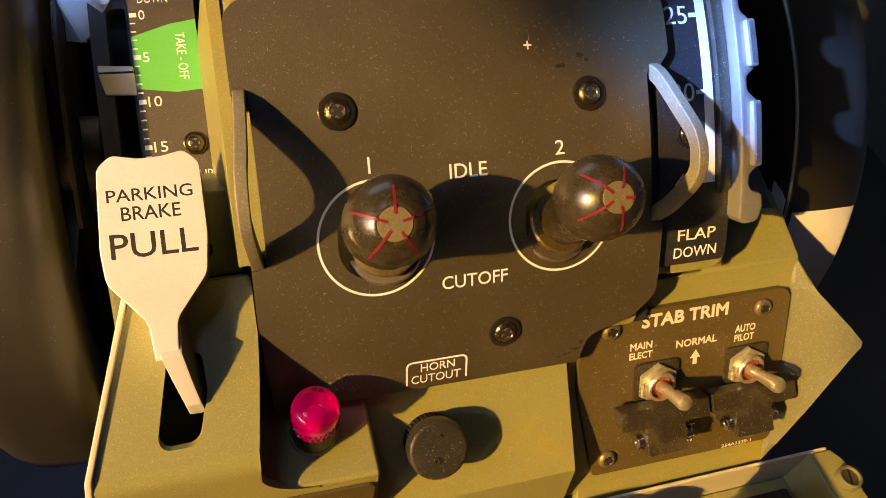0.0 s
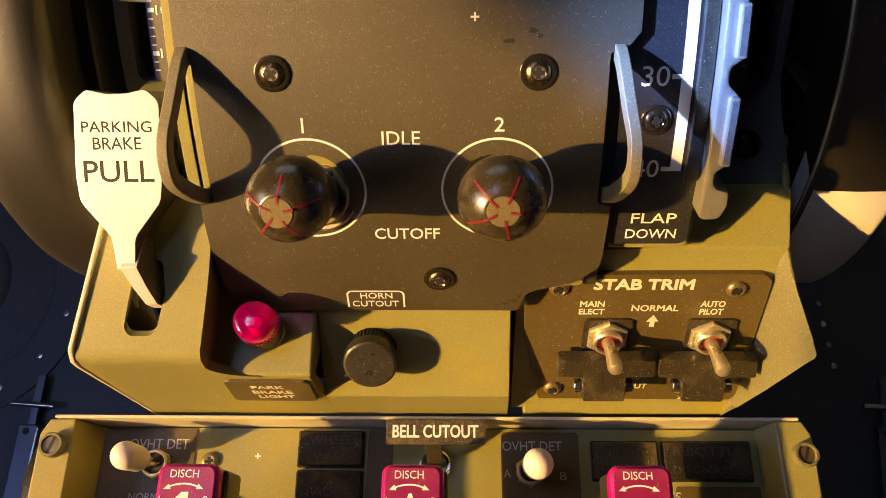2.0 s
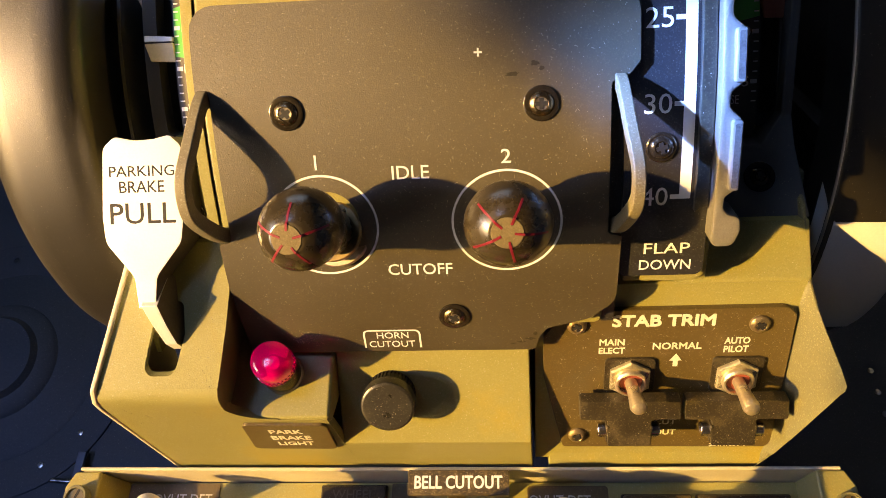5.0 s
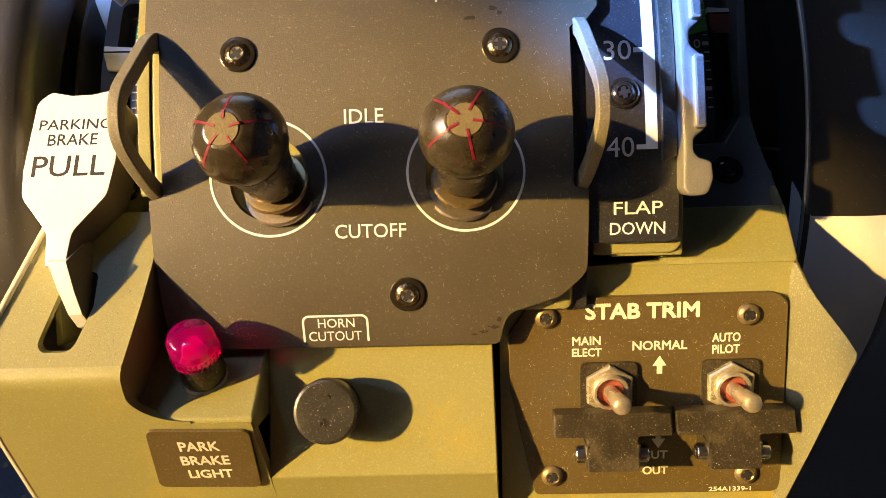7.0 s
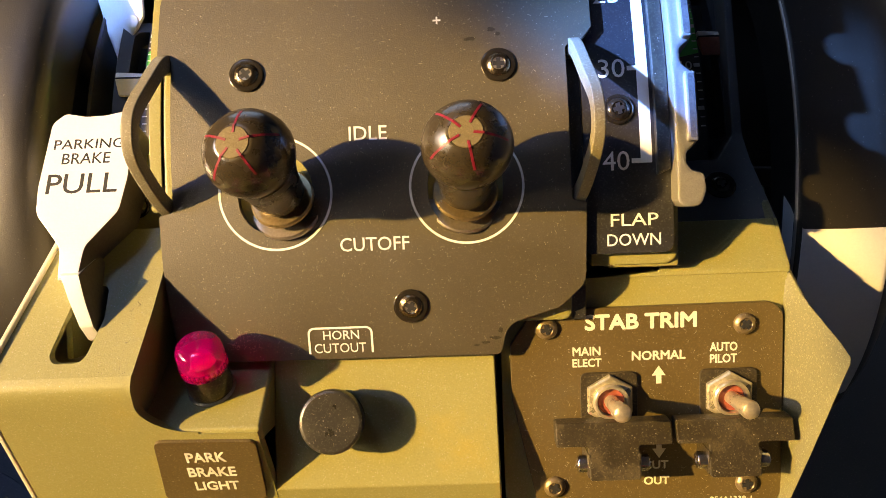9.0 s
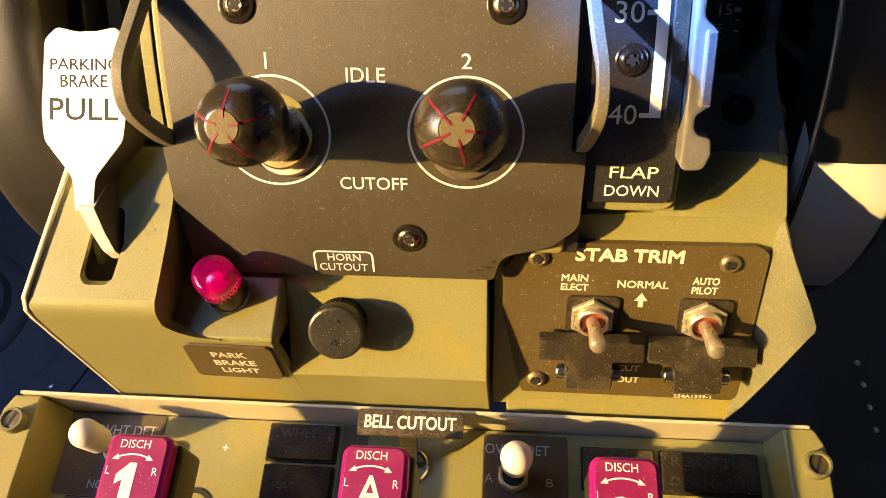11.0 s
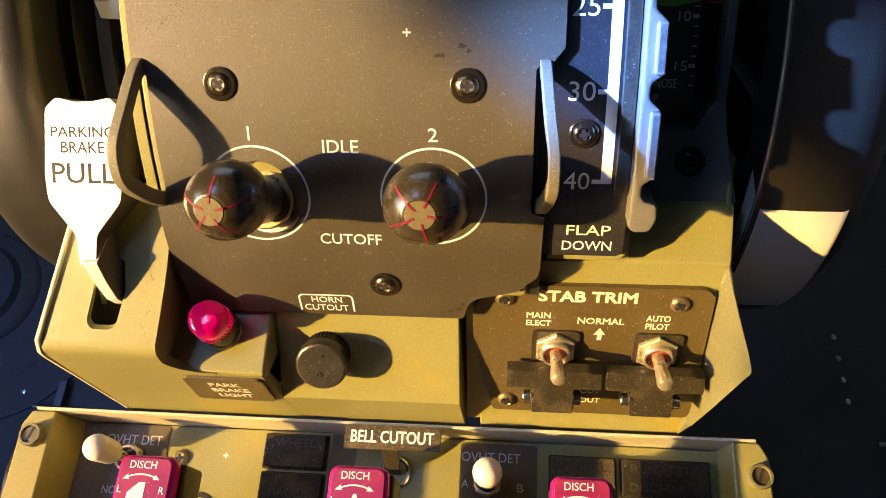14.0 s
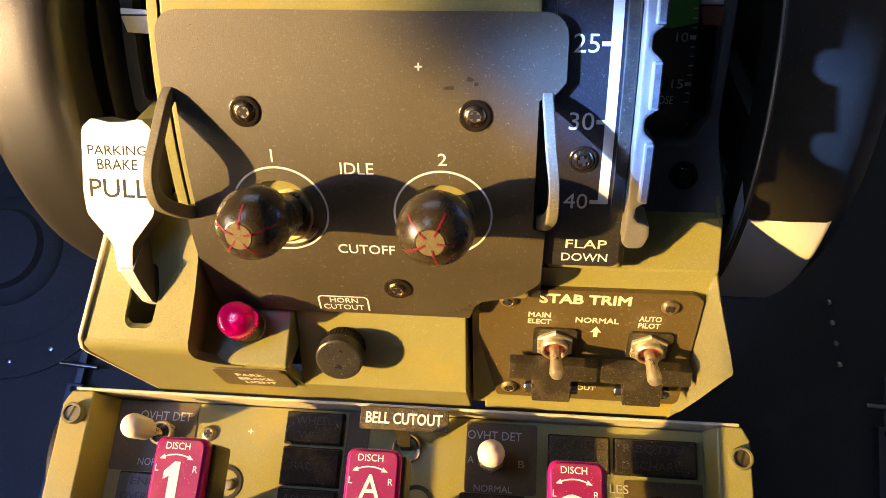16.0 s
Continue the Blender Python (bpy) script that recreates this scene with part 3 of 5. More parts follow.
gate = thing("flap_gate", "cast aluminium flap detent gate with stepped notches beside the scale", "gate")
teeth = [(93.9, 112), (93.9, -7.5, 2), (95.5, -9.8, 2.5), (101.5, -9.6, 3), (103.2, -4.5, 3), (102.6, 0.5, 2), (98.6, 1.6, 1.2), (97.2, 3.5, 1.4), (97.2, 7.0, 1.6), (100.4, 9.5, 1.0), (100.4, 31.5, 1.0), (97.0, 34.5, 2.2), (97.0, 39.0, 2.2),
         (100.4, 41.5, 1.0), (100.4, 57.5, 1.0), (97.0, 60.5, 2.2), (97.0, 65, 2.2), (100.4, 67.5, 1.0), (100.4, 85, 1.0), (97.0, 88, 2.0), (97.0, 93, 2.0), (100.4, 96, 1.0), (100.4, 112, 1)]
part("comb", bend(prism(loop_round(teeth, 1.0, 4), -6, 7.0, 1.2), R_SCALE, 4), SILVER, gate)
for s0, s1 in ((9.8, 31.2), (41.8, 57.2), (67.8, 84.6), (96.4, 111)):
    part("detent_block", bend(prism(loop_round([(97.2, s0), (100.6, s0), (100.6, s1), (97.2, s1)], 0.9, 3), 5.0, 9.0, 0.8), R_SCALE, 8), SILVER, gate, "worn raised detent block")
    part("worn_face", bend(prism(loop_round([(98.0, s0 + 1.0), (100.0, s0 + 1.0), (100.0, s1 - 1.0), (98.0, s1 - 1.0)], 0.6, 3), 8.9, 9.12), R_SCALE, 8), WORN_STEEL, gate, "scuffed dark detent face")
part("web", bend(prism([(94.0, 3), (95.4, 3), (95.4, 112), (94.0, 112)], -30, -5.5), R_SCALE), SILVER, gate)

# ---- trim indicator scales, deep beside the quadrant ----
def trim_scale(x_in, side, wide, R, s15, ds, label):
    """A curved scale whose outer edge carries ticks 0 to 17 units, with a pointer slot beyond it. s15: the place of 15 along the arc."""
    ob = thing("trim_scale", label, "scale", group="stabiliser trim scales")
    edge = x_in + side * wide
    lo, hi = min(x_in, edge), max(x_in, edge)

    def at(u):
        return s15 + (15 - u) * ds

    def span(near, far):
        return sorted((edge - side * near, edge - side * far))

    part("face", bend(prism([(lo, at(21)), (hi, at(21)), (hi, at(-16)), (lo, at(-16))], -2, 0), R), BLACK, ob)
    for u in range(0, 18):
        big = u % 5 == 0
        w, hgt = (2.4, 1.6) if big else (1.8, 0.5)
        c, d = span(0.3, 0.3 + w)
        part("tick", bend(prism([(c, at(u) - hgt / 2), (d, at(u) - hgt / 2), (d, at(u) + hgt / 2), (c, at(u) + hgt / 2)], 0.03, 0.12), R), WHITE, ob)
        if big:
            c, d = span(3.3, 5.4 if u < 6 else 7.8)
            part("lettering", bend(letters(str(u), c, d, at(u) - 1.8, at(u) + 1.8, 0.04, 0.004), R, 40), WHITE, ob, "white number")
    e0, e1, e2 = edge - side * 0.1, edge - side * 0.6 * wide, x_in
    part("take_off_band", bend(prism([(e0, at(8.5)), (e1, at(9.1)), (e2, at(8.9)), (e2, at(0.7)), (e1, at(1.2)), (e0, at(2.6))], 0.005, 0.025), R), GREEN, ob, "green take-off band")
    c, d = span(0.66 * wide, 0.81 * wide)
    part("lettering", bend(letters("TAKE - OFF", c, d, at(7.7), at(2.3), 0.06, 0.006, turn=-90), R, 40), WHITE, ob, "white lettering")
    for word, u, near, far in (("DOWN", -2.0, 3.4, 13.4), ("NOSE", 16.8, 6.4, 14.6), ("UP", 18.4, 0.78 * wide, 0.98 * wide)):
        c, d = span(near, far)
        part("lettering", bend(letters(word, c, d, at(u) - 1.7, at(u) + 1.7, 0.04, 0.004), R, 40), WHITE, ob, "white lettering")
    screw(ob, on_arc(R, at(14.9), 0, edge - side * 0.77 * wide), 3.2, 4.0, spin=40)
    s0, s1 = at(18.4), at(-1.2)
    rim_out = [(edge + side * 0.2, s0 - 5), (edge + side * 13.0, s0 - 5), (edge + side * 13.0, s1 + 5), (edge + side * 0.2, s1 + 5)]
    rim_in = [(edge + side * 1.0, s0, 1), (edge + side * 7.5, s0, 3.5), (edge + side * 7.5, s1, 3.5), (edge + side * 1.0, s1, 1)]
    part("slot_frame", bend(prism(loop_round(rim_out, 2.0), -9, -1.5, holes=(loop_round(rim_in, 1.0),)), R), SLATE, ob, "dark slate frame round the pointer slot")
    part("slot_well", bend(prism(rim_out, -19, -16), R), DARK, ob)
    tip = on_arc(R, at(6.7), -1.4, edge + side * 5.8)
    part("pointer", move(shell([[(-5.6, 2.8, 0), (5.6, 2.0, 0), (5.6, 2.0, 2.4), (-5.6, 2.8, 2.8)], [(-5.6, 0.2, 0), (5.6, 0.2, 0), (5.6, 0.2, 2.8), (-5.6, 0.2, 3.2)]], 0.3), tip), BLADE, ob, "pale wedge pointer")
    part("pointer_line", move(block(-5.6, 5.6, -0.35, 0.15, 0, 3.1, 0), tip), DARK, ob, "black index line")
    part("pointer_skirt", move(shell([[(-5.6, -0.4, 0), (5.8, -0.4, 0), (5.8, -0.4, 2.8), (-5.6, -0.4, 3.2)], [(-4.2, -7.0, 0), (5.8, -7.6, 0), (5.8, -7.6, 1.2), (-4.2, -7.0, 1.4)]], 0.3), tip), RIM if side < 0 else DULL_RED, ob, "sloping pointer skirt")
    if side < 0:
        part("outer_rib", bend(prism([(-124.6, 0), (-123.2, 0), (-123.2, 96), (-124.6, 96)], -30, -5), R), SLATE, ob)
    # Right shelf is near-black instead of olive: the gate's shade put into its colour.
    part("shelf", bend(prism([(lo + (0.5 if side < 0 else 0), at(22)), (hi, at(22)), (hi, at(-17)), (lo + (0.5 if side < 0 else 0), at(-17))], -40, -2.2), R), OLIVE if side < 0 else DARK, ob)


trim_scale(-77.5, -1, 22.0, 154.0, 26.4, 3.13, "black stabiliser trim scale with a green take-off band")
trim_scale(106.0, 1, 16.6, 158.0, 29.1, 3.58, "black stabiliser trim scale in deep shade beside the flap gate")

speed = thing("speed_brake_blade", "white painted metal lever blade beside the trim scale", "lever")
part("face", shift(prism(loop_round([(-128, 96), (-121.6, 59.5), (-115.4, 39.2), (-110.2, 24.2), (-99.6, 43.2), (-99.8, 96)], 0.8, 3), -2, 0, 0.4), 0, 0, -80), WHEELWHITE, speed)
part("side", shell([[(-128.2, 96, -80.5), (-127.0, 96, -80.5), (-128, 96, -110), (-134, 96, -110)], [(-116.0, 38.8, -80.5), (-115.0, 38.8, -80.5), (-116, 38, -100), (-119.5, 36.5, -100)],
                    [(-111.0, 24.0, -80.5), (-110.0, 24.6, -80.5), (-111, 24.5, -96), (-120.0, 23.8, -96)]], 0.3), WHEELWHITE, speed)
for x, y in ((-104.5, 41), (-108.5, 60)):
    part("rivet", shift(lathe([(2.6, 0), (2.5, 0.06), (0, 0.1)], 20), x, y, -80), WHEELWHITE, speed)

for ob in speed.children:
    for v in ob.data.vertices:
        x, y, z = (c / MM for c in v.co)
        x -= 5.0
        low = min(z - 12.0 + 1.2 * (x + 125.0), z + 6.0)
        f = (242 - low) / (242 - z)
        v.co = Vector((24.5 + (x - 24.5) * f, -60.5 + (y + 60.5) * f, low)) * MM

# ---- stabiliser trim wheels ----
W_Y, W_Z, WHEEL_R = -28.0, -167.0, 134.6


def trim_wheel(x0, x1, label, white, round_in=8.0, grow=0.0):
    """x0: the face towards the quadrant."""
    ob = thing("trim_handwheel", label, "wheel", at=(0, W_Y, W_Z), group="stabiliser trim wheels")
    side = 1 if x1 > x0 else -1
    w = abs(x1 - x0)
    W_R = WHEEL_R + grow
    rim = [(W_R - 30, 4), (W_R - 26, 1.0), (W_R - round_in, 0), (W_R - 0.56 * round_in, 0.15 * round_in), (W_R - 0.18 * round_in, 0.62 * round_in), (W_R, 1.25 * round_in), (W_R + 0.2, 16), (W_R, 28), (W_R - 1.2, 34), (W_R - 4, 39), (W_R - 9, 44), (W_R - 16, 48), (W_R - 24, 50), (W_R - 30, 48), (W_R - 30, 4)]
    to_x = Matrix.Translation((x0, 0, 0)) @ Matrix.Rotation(radians(90 * side), 4, "Y")
    part("rim", move(lathe(rim, 128), to_x), RUBBER, ob)
    part("web", move(lathe([(0, w * 0.4), (W_R - 25, w * 0.4), (W_R - 25, w * 0.4 + 6), (0, w * 0.4 + 6)], 96), to_x), RUBBER, ob)
    if white:
        # Thin silver ring that paints in the highlight along the rim's inner edge.
        part("worn_edge", move(lathe([(W_R - 1.5, -0.25), (W_R - 0.85, 0.0), (W_R - 0.55, 0.45), (W_R - 1.2, 0.9), (W_R - 1.5, -0.25)], 160), to_x), SILVER, ob, "silver ring standing in for the glint on the rim edge")
    part("hub", move(lathe([(0, -4), (20, -4), (22, -2), (22, w), (0, w)], 40), to_x), DULL, ob)
    for k in range(5):
        a = 2 * math.pi * k / 5 + 0.4
        bm = block(-4, 4, 22, W_R - 25, w * 0.2, w * 0.4 + 1, 1.5)
        part("spoke", move(bm, to_x @ Matrix.Rotation(a, 4, "Z")), RUBBER, ob)
    if white:
        bm = bmesh.new()
        rows = []
        rr = W_R + 0.5
        section = ((-0.5, rr - 11.0, 5.0), (-0.5, rr - 4.6, 3.4), (0.4, rr - 1.9, 1.4), (2.6, rr - 0.25, 0.2), (w / 2, rr, 0.0), (w - 3.2, rr - 0.2, 0.0), (w - 0.8, rr - 1.4, 0.0))
        for k in range(16):
            rows.append([])
            for dx, rad, early in section:
                a = radians(-12.4 - 2.2 * k + (early if k == 0 else 0.0))
                rows[-1].append(bm.verts.new((x0 + side * dx, rad * math.sin(a), rad * math.cos(a))))
        for r0, r1 in zip(rows, rows[1:]):
            for k in range(6):
                bm.faces.new((r0[k], r0[k + 1], r1[k + 1], r1[k]))
        bmesh.ops.recalc_face_normals(bm, faces=bm.faces)
        part("white_mark", bm, WHEELWHITE, ob, "white paint band on the rim")
    return ob


trim_wheel(-127.0, -166.0, "large satin black stabiliser trim wheel lit by low sun", False)
trim_wheel(146.5, 182.4, "large black stabiliser trim wheel with a white painted band", True, 1.4, 2.2)

# ---- lower housing with brake lever, lamp, horn button and stab trim switches ----
house = thing("lower_housing", "grey-olive painted lower housing of the control stand, worn edges", "housing")


def top_z(y):
    return 14.5 - 0.62 * (y + 89.0)


def front_z(y):
    return 1.0 + 0.6235 * (y + 125.0)


EDGE_Y = -93.5
# left box: its lid carries the brake lever's slot
lid = [(-106.0, -48), (-119.0, EDGE_Y + 1), (-74.6, EDGE_Y + 1), (-72.0, -75), (-70.8, -64), (-70.8, -48)]
slot = loop_round([(-102.2, -88.6, 3), (-90.6, -88.6, 4), (-86.8, -76, 1.5), (-87.4, -66, 2), (-97.0, -66, 2)], 2.0)
bm = prism(loop_round([(x, y, 0.8) for x, y in lid], 0.8, 3), -3.0, 0.0, holes=(slot,))
for v in bm.verts:
    v.co.z += top_z(v.co.y)
part("lid", bm, OLIVE, house, smooth=25)
part("slot_cheek", block(-104.5, -102.3, -90, -65, -26, -3.6, 0.4), OLIVE, house)
part("slot_well", shift(block(-105, -85, -91, -62, -28, -26, 0), 0, 0, 0), DARK, house)


def face_strip(x_top0, x_top1, x_low0, x_low1, profile, thick=4.0):
    """A bent sheet from the rounded edge down the sloping front."""
    pts = profile
    bm = bmesh.new()
    y_a, y_b = pts[0][0], pts[-1][0]
    rows = []
    for y, z in pts:
        f = (y - y_a) / (y_b - y_a)
        a, b = x_top0 + (x_low0 - x_top0) * f, x_top1 + (x_low1 - x_top1) * f
        rows.append([bm.verts.new((a, y, z)), bm.verts.new((b, y, z)), bm.verts.new((b, y + 1.5, z - thick)), bm.verts.new((a, y + 1.5, z - thick))])
    for r0, r1 in zip(rows, rows[1:]):
        for k in range(4):
            bm.faces.new((r0[k], r0[(k + 1) % 4], r1[(k + 1) % 4], r1[k]))
    bm.faces.new(rows[0]), bm.faces.new(rows[-1])
    bmesh.ops.recalc_face_normals(bm, faces=bm.faces)
    return bm


part("front_edge", face_strip(-119.2, -74.7, -119.2, -75.4, [(EDGE_Y + 1, top_z(EDGE_Y + 1)), (-94.0, 17.3), (-95.5, 17.75), (-97.2, 17.6), (-98.8, 16.9), (-101, front_z(-101)), (-113, front_z(-113))]), OLIVE, house)
part("front", face_strip(-119.2, -39.6, -117.0, -36.5, [(-113, front_z(-113)), (-140, front_z(-140)), (-163, front_z(-163))]), OLIVE, house)
part("side_sheet", shell([[(-105.6, -48, -9.0), (-107.4, -48, -9.0), (-107.4, -48, -45), (-105.6, -48, -45)],
                          [(-119.0, -92, 18.0), (-121.0, -92, 18.0), (-121.0, -92, -45), (-119.0, -92, -45)],
                          [(-119.4, -97.5, 18.2), (-121.4, -97.5, 18.2), (-121.4, -97.5, -45), (-119.4, -97.5, -45)],
                          [(-119.4, -102, 15.8), (-121.4, -102, 15.8), (-121.4, -102, -45), (-119.4, -102, -45)],
                          [(-117.4, -164, front_z(-164)), (-119.4, -164, front_z(-164)), (-119.4, -164, -48), (-117.4, -164, -48)]], 0.6), RIM, house, "pale worn sheet edge")
# niche for the parking brake lamp
part("niche_floor", extrude_x([(-116.5, 5.3), (-112.0, 8.9), (-86, -22), (-86, -60), (-116.5, -60)], -78.0, -38.4, 1.6), OLIVE, house)
part("niche_wall", shell([[(-73.4, -62, -2.6), (-71.0, -62, -2.6), (-71.0, -62, -60), (-73.4, -62, -60)],
                          [(-75.0, -75, 5.4), (-72.2, -75, 5.4), (-72.2, -75, -60), (-75.0, -75, -60)],
                          [(-77.4, -92, 15.6), (-74.9, -92, 15.6), (-74.9, -92, -60), (-77.4, -92, -60)],
                          [(-78.0, -101, 14.0), (-75.4, -101, 14.0), (-75.4, -101, -60), (-78.0, -101, -60)],
                          [(-80.0, -115, 6.4), (-77.5, -115, 6.4), (-77.5, -115, -60), (-80.0, -115, -60)]], 0.4), OLIVE, house)
corner = [(-75.6, -101.4), (-75.6, -113.2), (-58.0, -113.2)] + [(-58.0 - 17.4 * math.sin(radians(a)), -101.6 - 10.6 * math.cos(radians(a))) for a in range(0, 91, 10)]
bm = prism(corner, -5.0, -0.02)
for v in bm.verts:
    v.co.z += front_z(v.co.y)
part("niche_corner", bm, OLIVE, house)
# horn block
part("horn_block", shell([[(-38.4, -64, -16.4), (35.6, -64, -16.4), (38.2, -64, -40), (-38.4, -64, -40)],
                          [(-38.4, -136.2, -6.1), (36.4, -136.2, -6.1), (38.2, -136.2, -50), (-38.4, -136.2, -50)],
                          [(-38.4, -163, front_z(-163)), (37.6, -163, front_z(-163)), (38.2, -163, -50), (-38.4, -163, -50)]], 0.6), OLIVE, house)
# recess for the stab trim switches
part("recess_floor", wedge([(38.4, -70.4, -13.2), (134.5, -70.4, -13.2), (134.5, -157, -21.6), (38.4, -157, -21.6)], -50), OLIVE, house)
part("back_slope", shell([[(97.6, -52.6, -26.4), (137, -52.6, -26.4), (137, -52.6, -60), (97.6, -52.6, -60)],
                          [(92, -69.0, -13.2), (135.6, -69.0, -12.9), (135.6, -69.0, -60), (92, -69.0, -60)],
                          [(60, -70.6, -12.9), (135, -70.6, -12.7), (135, -70.6, -60), (60, -70.6, -60)]], 0.5), OLIVE, house)
# Grey in place of olive, so that the colour carries this panel's shade.
part("side_panel", shell([[(101.5, -53.4, -29.6), (138.6, -53.4, -29.6), (138.6, -53.4, -44), (101.5, -53.4, -44)],
                          [(101.5, -30.4, -43.4), (134.8, -30.4, -43.4), (134.8, -30.4, -58), (101.5, -30.4, -58)],
                          [(122.6, -30.0, -43.6), (134.8, -30.0, -43.6), (134.8, -30.0, -58), (122.6, -30.0, -58)],
                          [(130.4, -20.5, -49.5), (134.4, -20.5, -49.5), (134.4, -20.5, -60), (130.4, -20.5, -60)],
                          [(131.4, 40, -58), (134.4, 40, -58), (134.4, 40, -70), (131.4, 40, -70)]], 0.8), SHADE_GREY, house, "side panel greyed to hold its shade")
screw(house, Matrix.Translation((121.3, -40.0, -37.4)) @ Matrix.Rotation(radians(-31.8), 4, "X"), 3.6, 5.6, SCREW, spin=15, recess=DARK)
part("recess_lip", shell([[(44, -154, -21.4), (132, -154, -21.4), (132, -154, -40), (44, -154, -40)],
                          [(44, -160, -21.0), (131, -160, -21.0), (131, -160, -50), (44, -160, -50)],
                          [(44, -166, -25), (128, -166, -25), (128, -166, -50), (44, -166, -50)]], 0.8), OLIVE, house)
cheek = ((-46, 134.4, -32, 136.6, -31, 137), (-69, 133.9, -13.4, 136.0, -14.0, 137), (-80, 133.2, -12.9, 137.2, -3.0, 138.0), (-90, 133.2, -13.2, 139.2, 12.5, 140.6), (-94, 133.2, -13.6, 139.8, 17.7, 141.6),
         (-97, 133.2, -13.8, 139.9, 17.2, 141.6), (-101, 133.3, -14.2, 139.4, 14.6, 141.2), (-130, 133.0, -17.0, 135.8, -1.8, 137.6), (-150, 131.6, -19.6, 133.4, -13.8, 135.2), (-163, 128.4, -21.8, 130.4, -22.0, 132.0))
# Painted darker than the rest of the housing to hold down its sunlit brightness.
part("right_cheek", shell([[(a, y, b), (c, y, d), (e, y, -60), (a, y, -60)] for y, a, b, c, d, e in cheek], 1.6), OLIVE_DARK, house, "darker olive that tones down the sunlit wall")
part("shelf", block(-104, -72, -49.5, -22, -60, -19, 1.5), OLIVE, house)
screw(house, Matrix.Translation((-85, -40, -19)), 3.4, 4.2, spin=10)
part("flap_foot", block(74, 97.5, -67, -58, -30, -8.5, 1.2), OLIVE, house)
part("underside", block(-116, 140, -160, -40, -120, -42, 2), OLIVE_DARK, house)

label = thing("brake_light_label", "small brown-black label reading PARK BRAKE LIGHT on the housing front", "label", at=(-58.2, -126.8, front_z(-126.8)), rot=(math.degrees(math.atan(0.6235)), 0, 0))
part("plaque", prism(loop_round([(-14.4, 14.6), (-16.6, -13.0), (17.0, -14.0), (17.8, 13.6)], 2.6), 0.1, 1.3, 0.3), PLAQUE, label)
for word, x0, x1, y0, y1 in (("PARK", -5.6, 7.2, 5.0, 9.4), ("BRAKE", -6.4, 9.2, -1.8, 2.6), ("LIGHT", -5.4, 9.0, -8.4, -4.2)):
    part("lettering", bold(word, x0, x1, y0, y1, 1.32), CREAM, label, "cream lettering")

# ---- parking brake lever ----
brake = thing("parking_brake_lever", "brushed pale metal parking brake lever with black engraved words", "lever")
outline = loop_round([(-105.0, -8.6, 3.0), (-109.2, -12.0, 4.0), (-110.4, -34, 6), (-109.6, -42.5, 6), (-100.0, -53.5, 6), (-99.0, -63.5, 0.3), (-92.8, -63.5, 0.3), (-92.0, -53.5, 6), (-82.6, -42.5, 6), (-81.2, -32, 6), (-81.2, -12.0, 4), (-85.4, -8.6, 3.0), (-91.5, -9.8, 5.0), (-98.0, -10.0, 6.0)], 2.0, 5)
bm = prism(outline, -13.5, 1.3, 0.5)


def blade_z(y):
    return 9.0 + (-13.5 - 9.0) * (y + 63.0) / (63.0 - 9.0)


for v in bm.verts:
    y, d = v.co.y, v.co.z
    v.co.y, v.co.z = y + 0.385 * d, blade_z(y) + 0.92 * d
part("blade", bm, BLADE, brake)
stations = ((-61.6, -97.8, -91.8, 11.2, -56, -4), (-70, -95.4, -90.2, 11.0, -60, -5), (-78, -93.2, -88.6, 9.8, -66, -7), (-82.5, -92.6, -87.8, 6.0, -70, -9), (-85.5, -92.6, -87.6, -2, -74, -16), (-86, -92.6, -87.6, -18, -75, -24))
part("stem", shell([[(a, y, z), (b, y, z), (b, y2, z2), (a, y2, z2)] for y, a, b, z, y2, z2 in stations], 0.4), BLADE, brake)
# Shade is put into the colour of faces turned right or down.
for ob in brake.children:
    ob.data.materials.append(SHADED_STEEL)
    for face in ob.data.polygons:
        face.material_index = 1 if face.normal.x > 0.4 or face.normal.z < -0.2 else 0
for word, x0, x1, y0, y1 in (("PARKING", -107.2, -84.0, -20.9, -17.5), ("BRAKE", -103.8, -87.8, -26.0, -22.3), ("PULL", -107.5, -84.2, -35.9, -29.3)):
    bm = letters(word, x0, x1, y0, y1, 1.31, 0.006)
    for v in bm.verts:
        v.co.z += blade_z(v.co.y)
    part("lettering", bm, DARK, brake, "black engraved lettering")

# ---- parking brake lamp and horn cutout button ----
lamp_axis = Vector((0.02, 0.766, 0.643)).normalized()
park = thing("brake_warning_lamp", "magenta-red domed warning lamp on a knurled black base in a niche", "lamp")
m = Matrix.Translation((-57.4, -105.1, -7.5)) @ lamp_axis.to_track_quat("Z", "Y").to_matrix().to_4x4()
part("nut", move(lathe([(0, 3.5), (7.7, 3.5), (7.7, 5.6), (7.2, 6.3), (0, 6.3)], 30), m), DULL, park)
part("base", move(lathe([(6.9, 5.5), (7.1, 6.6), (7.3, 8.4), (7.2, 11.0), (6.7, 13.4), (6.1, 14.6), (6.1, 15.4), (6.5, 15.8), (6.5, 16.6), (0, 16.6)], 36), m), COVER, park)
cap = part("lens", move(lathe([(0, 16.6), (7.1, 16.6), (7.4, 17.2), (7.45, 22.6), (7.3, 24.4), (6.8, 25.7), (5.9, 26.6), (4.4, 27.1), (2.2, 27.3), (0, 27.35)], 48), m), PINK, park, "magenta translucent lens")
part("lens_rib", move(lathe([(7.4, 16.4), (7.8, 16.7), (7.8, 17.0), (7.4, 17.3)], 48), m), PINK, cap)
